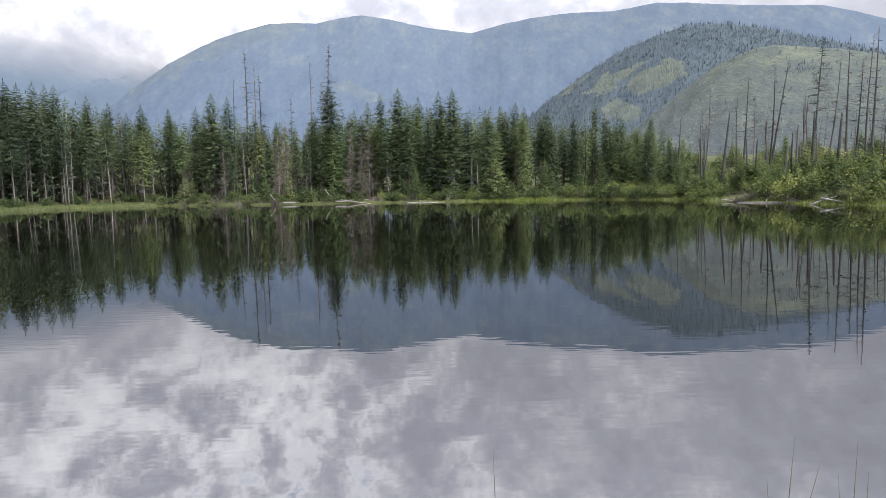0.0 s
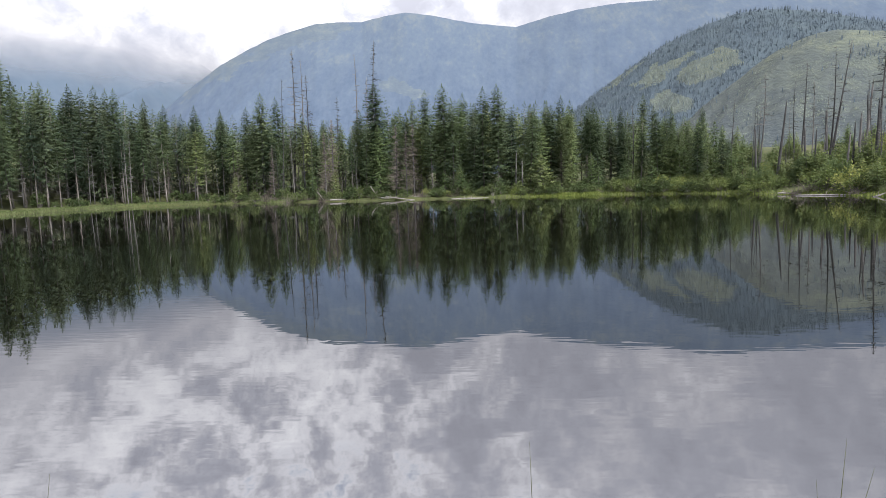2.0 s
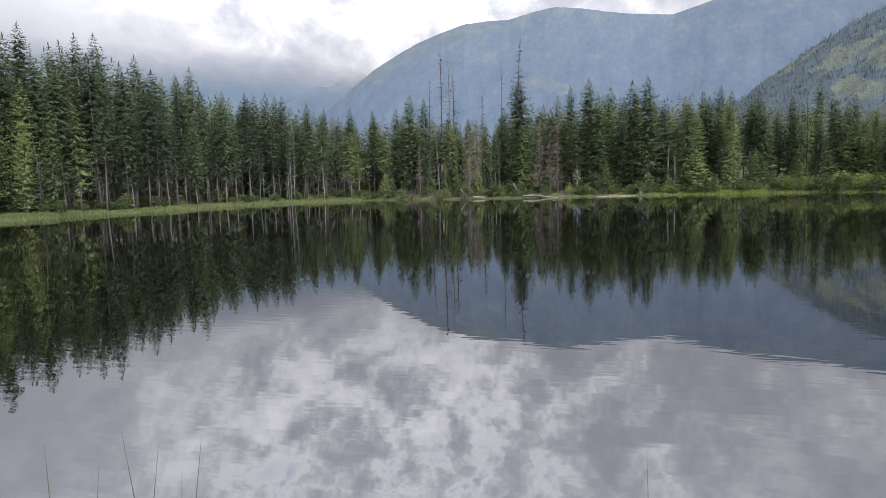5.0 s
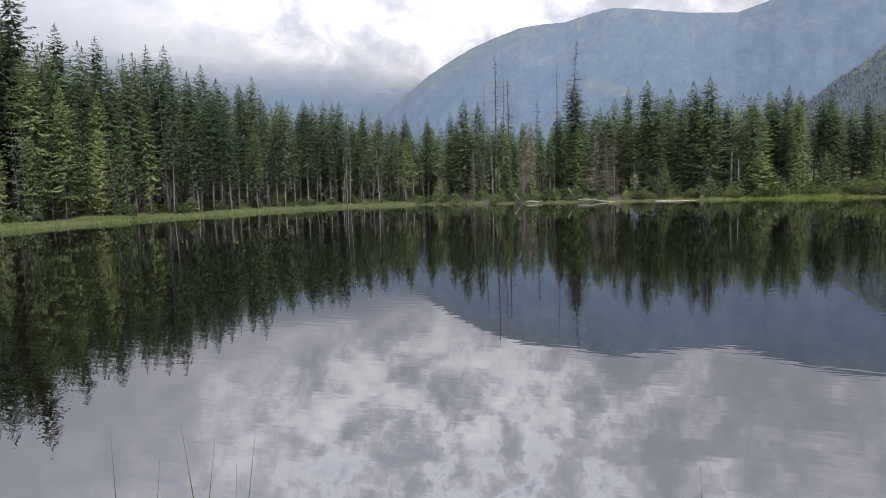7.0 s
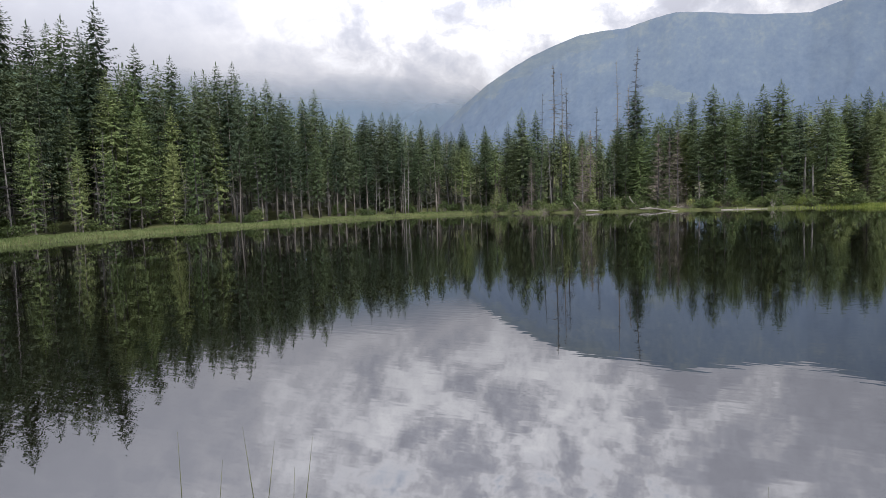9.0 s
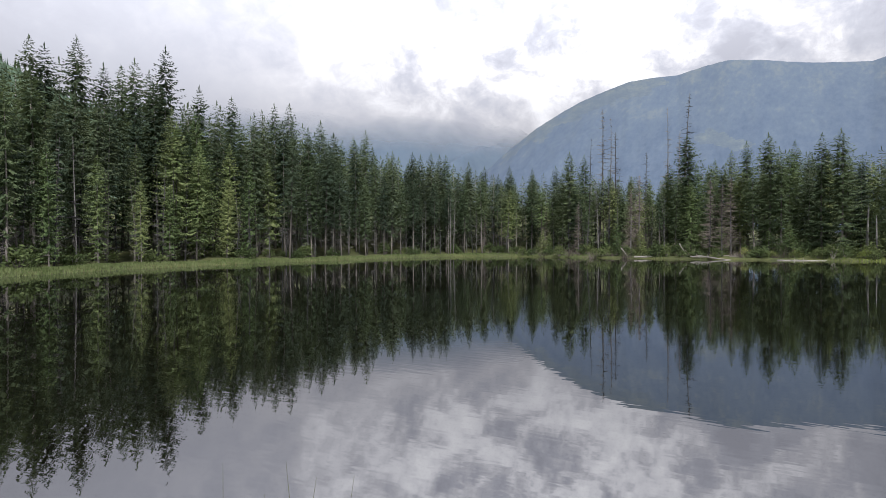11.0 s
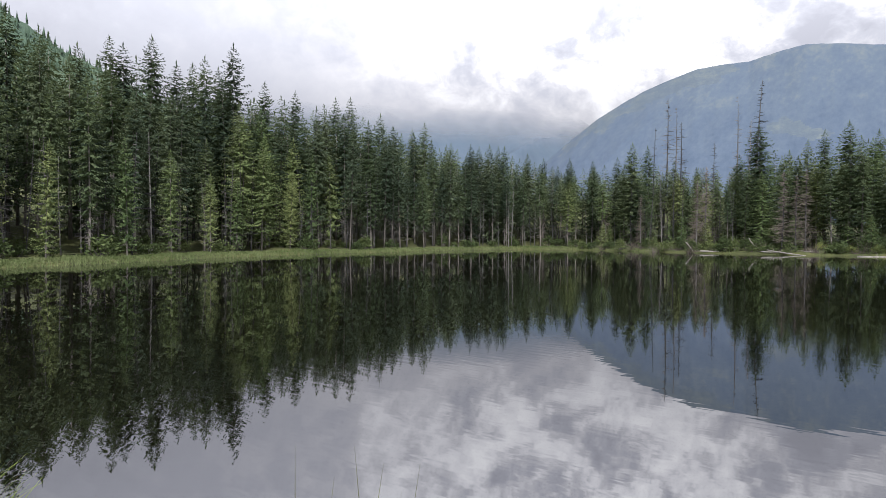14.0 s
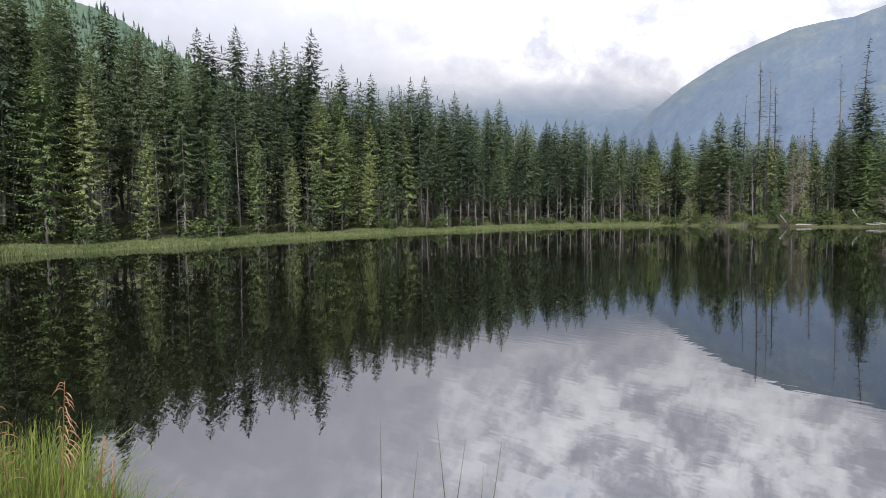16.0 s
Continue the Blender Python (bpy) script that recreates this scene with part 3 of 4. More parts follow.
FULL = [variant(1, 24, 4.32, 0.04, 0.64, 6, 0.62, NEEDLES, cone=0.66), variant(2, 24, 3.78, 0.08, 0.64, 6, 0.60, NEEDLES, cone=0.58, gappy=0.12),
        variant(3, 22, 4.46, 0.05, 0.66, 6, 0.62, NEEDLES, droop=0.45, cone=0.75, gappy=0.1)]
POLE = [variant(4, 18, 2.64, 0.32, 0.60, 6, 0.50, NEEDLES, stubs=46, gappy=0.22, cone=0.58), variant(5, 18, 2.40, 0.42, 0.58, 6, 0.48, NEEDLES, stubs=50, gappy=0.22, cone=0.60),
        variant(6, 18, 3.00, 0.24, 0.60, 6, 0.52, NEEDLES, stubs=40, gappy=0.22, cone=0.62), variant(7, 17, 2.52, 0.18, 0.58, 6, 0.50, NEEDLES, stubs=36, cone=0.55, gappy=0.25)]
SPIRE = [variant(8, 26, 3.12, 0.12, 0.74, 6, 0.62, NEEDLES, gappy=0.2, droop=0.4, cone=0.42), variant(9, 26, 3.50, 0.10, 0.76, 6, 0.62, NEEDLES, gappy=0.2, droop=0.25, cone=0.46)]
YOUNG = [variant(10, 7, 2.20, 0.03, 0.40, 6, 0.42, NEEDLES_YOUNG_LIT, hang=0.4, stubs=2, droop=0.1, cone=0.95), variant(11, 8, 1.87, 0.05, 0.42, 6, 0.42, NEEDLES_YOUNG_LIT, hang=0.4, stubs=2, droop=0.15, cone=0.9),
         variant(12, 9, 2.53, 0.10, 0.56, 5, 0.50, NEEDLES_YOUNG_LIT, hang=0.4, stubs=6, gappy=0.3, droop=0.05, cone=0.8)]
EDGE = [variant(13, 14, 2.97, 0.08, 0.50, 6, 0.42, NEEDLES_YOUNG_LIT, stubs=26, gappy=0.15, droop=0.2, cone=0.85), variant(14, 13, 2.64, 0.16, 0.50, 6, 0.42, NEEDLES_YOUNG_LIT, stubs=30, gappy=0.2, cone=0.75),
        variant(15, 15, 2.97, 0.12, 0.54, 6, 0.44, NEEDLES_YOUNG_LIT, stubs=26, gappy=0.2, droop=0.3, cone=0.75)]
LOWPOLY = [spruce_arrays(n, 18, 2.5, b, 1.15, 5, 1.1, width=0.46, hang=0.4, cone=0.6) for n, b in ((21, 0.12), (22, 0.2), (23, 0.16))]


def spruce(kind, x, y, h, turn, label, group, lean=(0, 0), wide=1.0, needles=None):
    base = new("spruce_sapling" if kind in YOUNG else "spruce_tree")
    k = h / kind["h"]
    base.matrix_basis = pose(x, y, ground_z(x, y) - 0.05, lean[0], lean[1], turn) @ Matrix.Diagonal((k * wide, k * wide, k, 1))
    child("trunk", kind["trunk"], base)
    crown = child("crown", kind["crown"], base)
    if needles:
        crown.material_slots[0].link = "OBJECT"
        crown.material_slots[0].material = needles
    return tagged(base, label, "sapling" if kind in YOUNG else "tree", group)


def height_for(az, d, te):
    x, y = place(az, d)
    return te * d + 2.1 - ground_z(x, y)


DARK = "tall dark green spruce with drooping branches by the lake"
# azimuth, tangent of the top's elevation, distance, form, width
KEY_CENTRE = [(20.7, 0.154, 104, 0, 0.95), (10.45, 0.170, 98, 1, 1.25), (4.1, 0.165, 94, 1, 1.1), (0.3, 0.158, 92, 2, 1.0), (-1.0, 0.162, 91, 1, 1.1),
              (5.75, 0.155, 100, 4, 0.9), (6.9, 0.143, 99, 4, 0.8), (8.2, 0.13, 104, 3, 0.9), (2.2, 0.150, 103, 3, 0.9), (11.9, 0.127, 104, 0, 0.9)]
KEY_BACK = [(35.6, 0.156, 110, 0), (34.8, 0.152, 113, 1), (33.8, 0.155, 111, 2), (33.0, 0.152, 115, 0), (32.4, 0.153, 112, 1), (30.2, 0.140, 117, 2),
            (28.7, 0.132, 119, 1), (26.3, 0.132, 117, 0), (24.2, 0.126, 114, 2), (22.0, 0.131, 111, 0), (19.4, 0.147, 107, 1), (-5.6, 0.131, 108, 2),
            (-6.9, 0.139, 106, 0), (-7.7, 0.130, 109, 1), (-9.8, 0.126, 104, 2), (-12.2, 0.115, 102, 0), (-14.1, 0.133, 104, 3), (-15.0, 0.113, 106, 1),
            (-16.5, 0.109, 104, 2), (-19.0, 0.106, 103, 4)]
KEY_LEFT = [(69.6, 0.278, 72, 0), (67.3, 0.295, 74, 3), (66.3, 0.287, 73, 4), (64.1, 0.303, 74, 1), (62.2, 0.268, 76, 0), (60.9, 0.27, 80, 3), (59.9, 0.281, 78, 4),
            (58.8, 0.266, 84, 0), (57.5, 0.305, 78, 4), (54.8, 0.250, 84, 3), (52.1, 0.237, 92, 1), (48.4, 0.230, 96, 0), (47.05, 0.232, 97, 3), (44.2, 0.206, 100, 1),
            (41.2, 0.180, 108, 0), (40.0, 0.192, 107, 4), (37.5, 0.158, 112, 1), (74.3, 0.315, 66, 3), (72.2, 0.293, 70, 4), (78, 0.33, 60, 1), (81, 0.33, 58, 0)]
FORMS = FULL + SPIRE
taken = []
rng = random.Random(5)
for az, te, d, form, wide in KEY_CENTRE:
    x, y = place(az, d)
    taken.append((x, y))
    spruce(FORMS[form], x, y, height_for(az, d, te), rng.uniform(0, 360), DARK, "lakeside spruces", wide=wide)
for az, te, d, form in KEY_BACK + KEY_LEFT:
    x, y = place(az, d)
    taken.append((x, y))
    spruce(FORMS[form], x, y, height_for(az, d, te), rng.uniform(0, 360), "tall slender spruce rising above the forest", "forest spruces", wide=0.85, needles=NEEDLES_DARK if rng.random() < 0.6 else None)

ENVELOPE = [(-40, 0.02), (-30, 0.03), (-24, 0.055), (-21, 0.068), (-18, 0.092), (-12, 0.112), (-6, 0.128), (-2, 0.130), (3, 0.142), (8, 0.126), (14, 0.112), (18, 0.12), (22, 0.118),
            (28, 0.118), (32, 0.135), (36, 0.145), (40, 0.165), (44, 0.19), (48, 0.212), (53, 0.228), (58, 0.26), (66, 0.28), (74, 0.30), (82, 0.33), (100, 0.34)]


def crowded(x, y, gap):
    return any((x - a) ** 2 + (y - b) ** 2 < gap * gap for a, b in taken)


def forest_fill():
    rnd = random.Random(17)
    singles = 0
    far = []
    # rows going back from the shore: offset, jitter, spacing along the row
    for row, (back, step) in enumerate(((5.5, 2.9), (8, 3.1), (11, 3.3), (14.5, 3.5), (18.5, 3.8), (23, 4.2), (28, 4.6), (34, 5.0), (42, 6.0))):
        az = -21.0
        while az < 97:
            ds = shore_dist(az)
            d = ds + back + rnd.uniform(-1.6, 1.6)
            centre = -21 < az < 27
            a = az + rnd.uniform(-0.5, 0.5)
            x, y = place(a, d)
            az += math.degrees(step / d) * rnd.uniform(0.75, 1.3) * (0.72 if centre and row > 1 else 0.78 if row > 2 and az < 58 else 1.0)
            if centre and rnd.random() < (0.4 if row < 2 else 0.05):
                continue
            if crowded(x, y, 1.5):
                continue
            top = height_for(a, d, profile(a, ENVELOPE))
            natural = rnd.uniform(11, 17) if row < 2 else rnd.uniform(16, 25)
            h = min(natural, top * rnd.uniform(0.86 if 28 < az < 60 else 0.78, 1.03))
            if h < 3.5:
                continue
            taken.append((x, y))
            if row < 4 and singles < 235 and a < 86:
                singles += 1
                if centre:
                    kind = rnd.choice(FULL + POLE if a < 18 else POLE)
                elif row < 3 and rnd.random() < (0.75 if row == 0 else 0.35) and a > 48:
                    kind, h = rnd.choice(EDGE), rnd.uniform(8, 14) + 2 * row
                else:
                    kind = rnd.choice(POLE)
                # More dark needles on the left, bright ones in the centre: painted shade and sun.
                spruce(kind, x, y, h, rnd.uniform(0, 360), "dark green spruce with bare lower trunk in dense forest", "forest spruces",
                       (rnd.uniform(-2, 2), rnd.uniform(-2, 2)), rnd.uniform(0.8, 1.15) if centre else rnd.uniform(0.66, 0.95), NEEDLES_DARK if rnd.random() < (0.1 if centre else 0.6) and kind not in EDGE else NEEDLES_YOUNG_LIT if centre and rnd.random() < 0.35 else None)
            else:
                far.append((x, y, h, rnd.uniform(0, 6.28), rnd.randrange(3)))
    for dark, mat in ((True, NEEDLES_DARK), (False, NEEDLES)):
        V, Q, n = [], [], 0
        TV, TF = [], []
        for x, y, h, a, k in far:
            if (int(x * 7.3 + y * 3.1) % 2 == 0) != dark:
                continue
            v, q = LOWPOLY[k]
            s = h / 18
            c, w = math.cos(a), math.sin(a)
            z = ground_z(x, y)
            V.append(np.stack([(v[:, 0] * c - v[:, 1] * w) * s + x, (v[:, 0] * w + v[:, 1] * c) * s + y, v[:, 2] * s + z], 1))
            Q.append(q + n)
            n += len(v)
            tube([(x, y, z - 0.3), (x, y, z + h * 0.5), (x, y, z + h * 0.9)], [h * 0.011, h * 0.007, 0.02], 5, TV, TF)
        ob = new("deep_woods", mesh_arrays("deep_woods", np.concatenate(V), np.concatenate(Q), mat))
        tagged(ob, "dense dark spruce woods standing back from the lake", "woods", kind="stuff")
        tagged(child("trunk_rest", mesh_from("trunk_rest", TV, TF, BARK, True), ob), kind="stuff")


forest_fill()


# ---- dead standing trees ----
def snag_meshes(seed, h, thick, twigs, long, broken=False, from_t=0.15):
    rnd = random.Random(seed)
    bend = [rnd.uniform(-0.012, 0.012) * h for _ in range(2)]
    at = lambda t: Vector((bend[0] * math.sin(3.3 * t), bend[1] * math.sin(2.4 * t), h * t))
    end = 0.45 if broken else 0.12
    verts, faces = tube([at(i / 9) - Vector((0, 0, 0.4 if i == 0 else 0)) for i in range(10)], [thick * (1 - (1 - end) * i / 9) * (1.2 if i == 0 else 1) for i in range(10)], 8)
    if broken:
        for k in range(3):
            a = k * 2.1 + rnd.random()
            p = at(1) + Vector((math.cos(a), math.sin(a), 0)) * thick * end * 0.5
            tube([p - Vector((0, 0, 0.2)), p + Vector((0, 0, rnd.uniform(0.3, 0.8)))], [thick * 0.25, 0.01], 4, verts, faces)
    bv, bf = [], []
    for _ in range(twigs):
        t = rnd.uniform(from_t, 0.99)
        a = rnd.uniform(0, 6.283)
        ln = long * (1.15 - t) * rnd.uniform(0.35, 1.2)
        d = Vector((math.cos(a), math.sin(a), rnd.uniform(-0.25, 0.1)))
        p = at(t)
        q = p + d * ln * 0.6
        e = q + Vector((d.x, d.y, rnd.uniform(-0.3, 0.5))) * ln * 0.45
        tube([p, q, e], [0.045, 0.03, 0.01], 3, bv, bf)
        if ln > 0.9:
            tube([q, q + Vector((-d.y, d.x, -0.5)) * ln * 0.3], [0.022, 0.006], 3, bv, bf)
    return {"h": h, "trunk": mesh_from("trunk", verts, faces, DEADWOOD, True), "limbs": mesh_from("bare_crown", bv, bf, DEADWOOD if twigs < 120 else TWIGS)}


SNAGS = [snag_meshes(31, 22, 0.17, 90, 2.4, from_t=0.45), snag_meshes(32, 22, 0.15, 60, 1.6, from_t=0.4), snag_meshes(33, 20, 0.17, 50, 1.3, from_t=0.3)]
STUMPS = [snag_meshes(34, 8, 0.26, 14, 0.8, True), snag_meshes(35, 9, 0.24, 22, 1.2, True)]
TWIGGY = [snag_meshes(36, 14, 0.16, 260, 2.2, from_t=0.12), snag_meshes(37, 13, 0.15, 240, 2.0, from_t=0.1)]


def dead_tree(kind, az, te, d, lean, label, group, thick=1.0):
    x, y = place(az, d)
    h = height_for(az, d, te)
    k = h / kind["h"]
    # the foot is moved so that a leaning top stands where it should
    x, y = x - math.sin(radians(lean)) * h * math.cos(radians(az)), y - math.sin(radians(lean)) * h * math.sin(radians(az))
    base = new("dead_tree")
    base.matrix_basis = pose(x, y, ground_z(x, y), 0, 0, az) @ pose(0, 0, 0, 0, lean, 0) @ pose(0, 0, 0, 0, 0, (az * 71) % 360) @ Matrix.Diagonal((k * thick, k * thick, k, 1))
    child("trunk", kind["trunk"], base)
    child("bare_crown", kind["limbs"], base)
    taken.append((x, y))
    return tagged(base, label, "dead tree", group)


SNAGS_CENTRE = [(17.69, 0.219, 108, 2.0), (17.01, 0.205, 110, 1.5), (16.65, 0.180, 106, 0.7), (18.68, 0.174, 108, 2.0), (13.79, 0.146, 104, 1.0), (12.12, 0.214, 112, 1.2),
                (11.14, 0.176, 110, 1.0), (10.3, 0.233, 112, 1.2)]
SNAGS_RIGHT = [(-13.18, 0.115, 94, -0.3), (-21.48, 0.115, 96, 2.4), (-23.7, 0.146, 90, 1.9), (-25.9, 0.130, 92, -1.0), (-26.66, 0.157, 90, 1.4), (-27.25, 0.128, 88, 0.5), (-28.53, 0.174, 82, 1.1),
               (-29.63, 0.183, 86, 7.1), (-31.98, 0.201, 80, 2.8), (-33.11, 0.179, 82, 4.2), (-33.65, 0.196, 84, -0.5), (-34.45, 0.161, 76, 1.0),
               (-35.08, 0.192, 78, 0.6), (-35.43, 0.202, 75, 0.6), (-36.3, 0.103, 70, 1.4), (-37.5, 0.18, 76, 1.5)]
STUMPS_ALL = [(-29.73, 0.053, 78, 3.0), (-27.46, 0.059, 80, 1.4), (-28.08, 0.083, 86, -1.9), (-31.46, 0.091, 78, 0.9), (-33.32, 0.088, 76, 2.1), (-30.03, 0.065, 76, 1.1),
              (-30.57, 0.052, 78, -0.3), (-3.3, 0.034, 90, -0.6), (-2.78, 0.048, 91, 1.9), (-26.6, 0.068, 80, -2.9), (-23.1, 0.063, 88, -2.0),
              (-25.36, 0.036, 86, -1.6), (-30.4, 0.076, 80, 1.3)]
for i, (az, te, d, lean) in enumerate(SNAGS_CENTRE):
    dead_tree(SNAGS[i % 2 if i < 7 else 0], az, te, d, lean, "tall grey dead spruce with short bare branches", "dead spruces", 1.15)
for i, (az, te, d, lean) in enumerate(SNAGS_RIGHT):
    dead_tree(SNAGS[(i + 1) % 3], az, te, d, lean, "leaning bleached dead spruce trunk on the open shore", "dead spruces", 1.4)
for i, (az, te, d, lean) in enumerate(STUMPS_ALL):
    dead_tree(STUMPS[i % 2], az, te, d, lean, "broken grey dead trunk among shrubs", "broken trunks")
rng = random.Random(41)
for i in range(22):
    az = rng.uniform(-37, -20.5)
    d = shore_dist(az) + rng.uniform(8, 24)
    dead_tree((SNAGS + STUMPS)[rng.randrange(1, 5)], az, (rng.uniform(4.5, 12) - 1.0) / d, d, rng.gauss(0, 2.5), "broken grey dead trunk among shrubs", "broken trunks", rng.uniform(0.7, 1.1))
rng = random.Random(43)
POLES = [snag_meshes(38, 10, 0.085, 40, 1.1, from_t=0.15), snag_meshes(39, 10, 0.075, 30, 0.9, from_t=0.2)]
for i in range(76):
    az = (33 + i * 1.02 if i < 48 else 12 + (i - 48) * 0.78) + rng.uniform(-0.5, 0.5)
    d = shore_dist(az) + (rng.uniform(4.8, 11) if i < 48 else rng.uniform(3.5, 9))
    dead_tree(POLES[i % 2], az, (rng.uniform(6.0, 12.0) - 1.2) / d, d, rng.gauss(0, 2.5), "thin bare grey trunk at the forest edge", "bare poles")
for i, (az, te, d) in enumerate([(8.6, 0.098, 92), (7.6, 0.092, 91), (6.9, 0.10, 93), (15.2, 0.09, 95), (14.5, 0.11, 97), (19.9, 0.07, 101), (23, 0.06, 108), (26.5, 0.06, 112), (-6.9, 0.05, 92), (-9.2, 0.04, 92), (28.7, 0.05, 114)]):
    dead_tree(TWIGGY[i % 2], az, te, d, 0.5, "dry brown dead spruce with tangled twigs", "dry spruces")


# ---- young trees and shrubs of the far shore ----
for i, (az, te, back, form, wide) in enumerate([(-5.0, 0.045, 3.0, 0, 1.7), (-7.6, 0.035, 4.0, 2, 0.8), (-9.6, 0.045, 4.5, 1, 1.0), (-12.6, 0.03, 5, 2, 1.1), (-16.5, 0.065, 6, 1, 1.1), (-17.2, 0.05, 7, 0, 1.0),
        (-18.4, 0.04, 6, 2, 1.0), (-19.8, 0.045, 8, 1, 1.0), (-20.6, 0.055, 9, 2, 0.8), (-22.2, 0.06, 9, 1, 0.9), (-24.6, 0.05, 9, 0, 0.9), (-26.2, 0.055, 12, 1, 0.7), (-14.9, 0.035, 4, 2, 1.2),
        (-31.9, 0.03, 10, 0, 1.2), (-33.5, 0.035, 9, 2, 1.1), (2.6, 0.03, 3.5, 1, 0.9), (22.6, 0.02, 4, 1, 1.0), (26.3, -0.002, 2.5, 0, 1.0), (17.5, 0.03, 4, 2, 0.9), (14.4, 0.03, 4, 0, 0.9), (-3.0, 0.06, 8, 1, 1.3), (-2.2, 0.05, 11, 0, 1.3), (-30.9, 0.055, 11, 0, 1.2), (-32.6, 0.05, 12, 1, 1.3), (-34.6, 0.045, 10, 0, 1.2), (-28.6, 0.03, 9, 2, 1.3)]):
    d = shore_dist(az) + back
    x, y = place(az, d)
    spruce(YOUNG[form], x, y, max(1.5, height_for(az, d, te)), i * 77, "young yellow-green spruce at the water's edge", "young spruces", wide=wide)
rng = random.Random(61)
for i in range(165):
    az = rng.uniform(-24, 26) if i < 70 else rng.uniform(-38, -14)
    d = shore_dist(az) + (rng.uniform(1.5, 12) if i < 70 else rng.uniform(5, 34))
    x, y = place(az, d)
    if crowded(x, y, 1.2):
        continue
    spruce(rng.choice(YOUNG), x, y, (rng.uniform(1.8, 5.5) + (2.5 if i >= 70 and rng.random() < 0.5 else 0) if az > -22 else rng.uniform(1.2, 3.6)), rng.uniform(0, 360), "small green spruce sapling under the forest edge", "young spruces")


rng = random.Random(67)
for i in range(48):
    az = rng.uniform(-38, -21)
    d = shore_dist(az) + rng.uniform(2.0, 16)
    x, y = place(az, d)
    spruce(rng.choice(YOUNG), x, y, rng.uniform(1.6, 3.8), rng.uniform(0, 360), "bushy yellow-green young spruce among the shore shrubs", "young spruces", wide=rng.uniform(1.3, 1.8))


def shrub_arrays(seed, r, h, count, leaf):
    rnd = random.Random(seed)
    V, Q = [], []
    tips = []
    for _ in range(26):
        a, b = rnd.uniform(0, 6.283), rnd.uniform(0.15, 1.45)
        ln = rnd.uniform(0.7, 1.1)
        tips.append(Vector((math.cos(a) * math.cos(b) * r * ln, math.sin(a) * math.cos(b) * r * ln, h * (0.12 + 0.88 * math.sin(b)) * ln)))
    for _ in range(count):
        tip = rnd.choice(tips)
        s = rnd.uniform(0.35, 1.0) ** 0.6
        p = tip * s + Vector([rnd.gauss(0, 0.16) * r for _ in range(3)])
        p.z = max(p.z, 0.03)
        d = Vector((rnd.gauss(0, 1) + tip.x / r, rnd.gauss(0, 1) + tip.y / r, rnd.uniform(-0.1, 1.2))).normalized()
        side = d.cross(Vector((rnd.gauss(0, 1), rnd.gauss(0, 1), rnd.gauss(0, 1)))).normalized()
        k = len(V)
        z = leaf * rnd.uniform(0.6, 1.4)
        V.extend((p, p + d * z * 0.5 + side * z * 0.22, p + d * z, p + d * z * 0.5 - side * z * 0.22))
        Q.append((k, k + 1, k + 2, k + 3))
    bv, bf = [], []
    for t in tips[:14]:
        tube([(0, 0, -0.1), t * 0.5 + Vector((0, 0, -0.08)), t * 0.95], [0.04, 0.025, 0.008], 4, bv, bf)
    return V, Q, bv, bf


def shrub_kind(seed, r, h, count, leaf, mat):
    V, Q, bv, bf = shrub_arrays(seed, r, h, count, leaf)
    return {"leaves": mesh_arrays("foliage", [tuple(v) for v in V], Q, mat), "stems": mesh_from("stems", bv, bf, BARK)}


SHRUBS = [shrub_kind(71, 1.4, 1.6, 1150, 0.155, LEAVES), shrub_kind(72, 1.2, 2.0, 1150, 0.155, LEAVES), shrub_kind(73, 1.6, 1.3, 1150, 0.18, PINE), shrub_kind(74, 1.5, 1.5, 1150, 0.18, PINE)]


def shrub(kind, x, y, size, turn, label, group):
    base = new("shrub")
    base.matrix_basis = pose(x, y, ground_z(x, y) - 0.03, 0, 0, turn) @ Matrix.Diagonal((size, size, size, 1))
    child("foliage", kind["leaves"], base)
    child("stalk", kind["stems"], base)
    return tagged(base, label, "shrub", group)


rng = random.Random(83)
for i in range(190):
    az = rng.uniform(-39, -11) if i < 105 else rng.uniform(-11, 24) if i < 140 else rng.uniform(-39, -19)
    d = shore_dist(az) + (rng.uniform(8, 32) if i >= 140 else rng.uniform(1.0, 14) if az < -24 else rng.uniform(1.0, 6))
    x, y = place(az, d)
    if az > -11 and crowded(x, y, 1.0):
        continue
    if az < -20 and i % 2:
        spruce(rng.choice(YOUNG), x, y, rng.uniform(1.6, 3.4), rng.uniform(0, 360), "bushy yellow-green young spruce among the shore shrubs", "young spruces", wide=rng.uniform(1.3, 1.7))
        continue
    low = rng.random() < (0.8 if az > -26 else 0.7)
    size = rng.uniform(0.7, 1.3) * (1.25 if az < -28 else 0.9) * (0.6 if az > -11 else 1)
    if low:
        shrub(rng.choice(SHRUBS[2:]), x, y, size, rng.uniform(0, 360), "dense dwarf pine shrub along the shore", "shore shrubs")
    else:
        shrub(rng.choice(SHRUBS[:2]), x, y, size, rng.uniform(0, 360), "sunlit yellow-green leafy shrub on the shore", "shore shrubs")


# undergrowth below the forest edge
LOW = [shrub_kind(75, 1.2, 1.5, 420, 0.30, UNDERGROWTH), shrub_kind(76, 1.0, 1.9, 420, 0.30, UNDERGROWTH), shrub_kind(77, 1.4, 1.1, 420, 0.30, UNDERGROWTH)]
rng = random.Random(87)
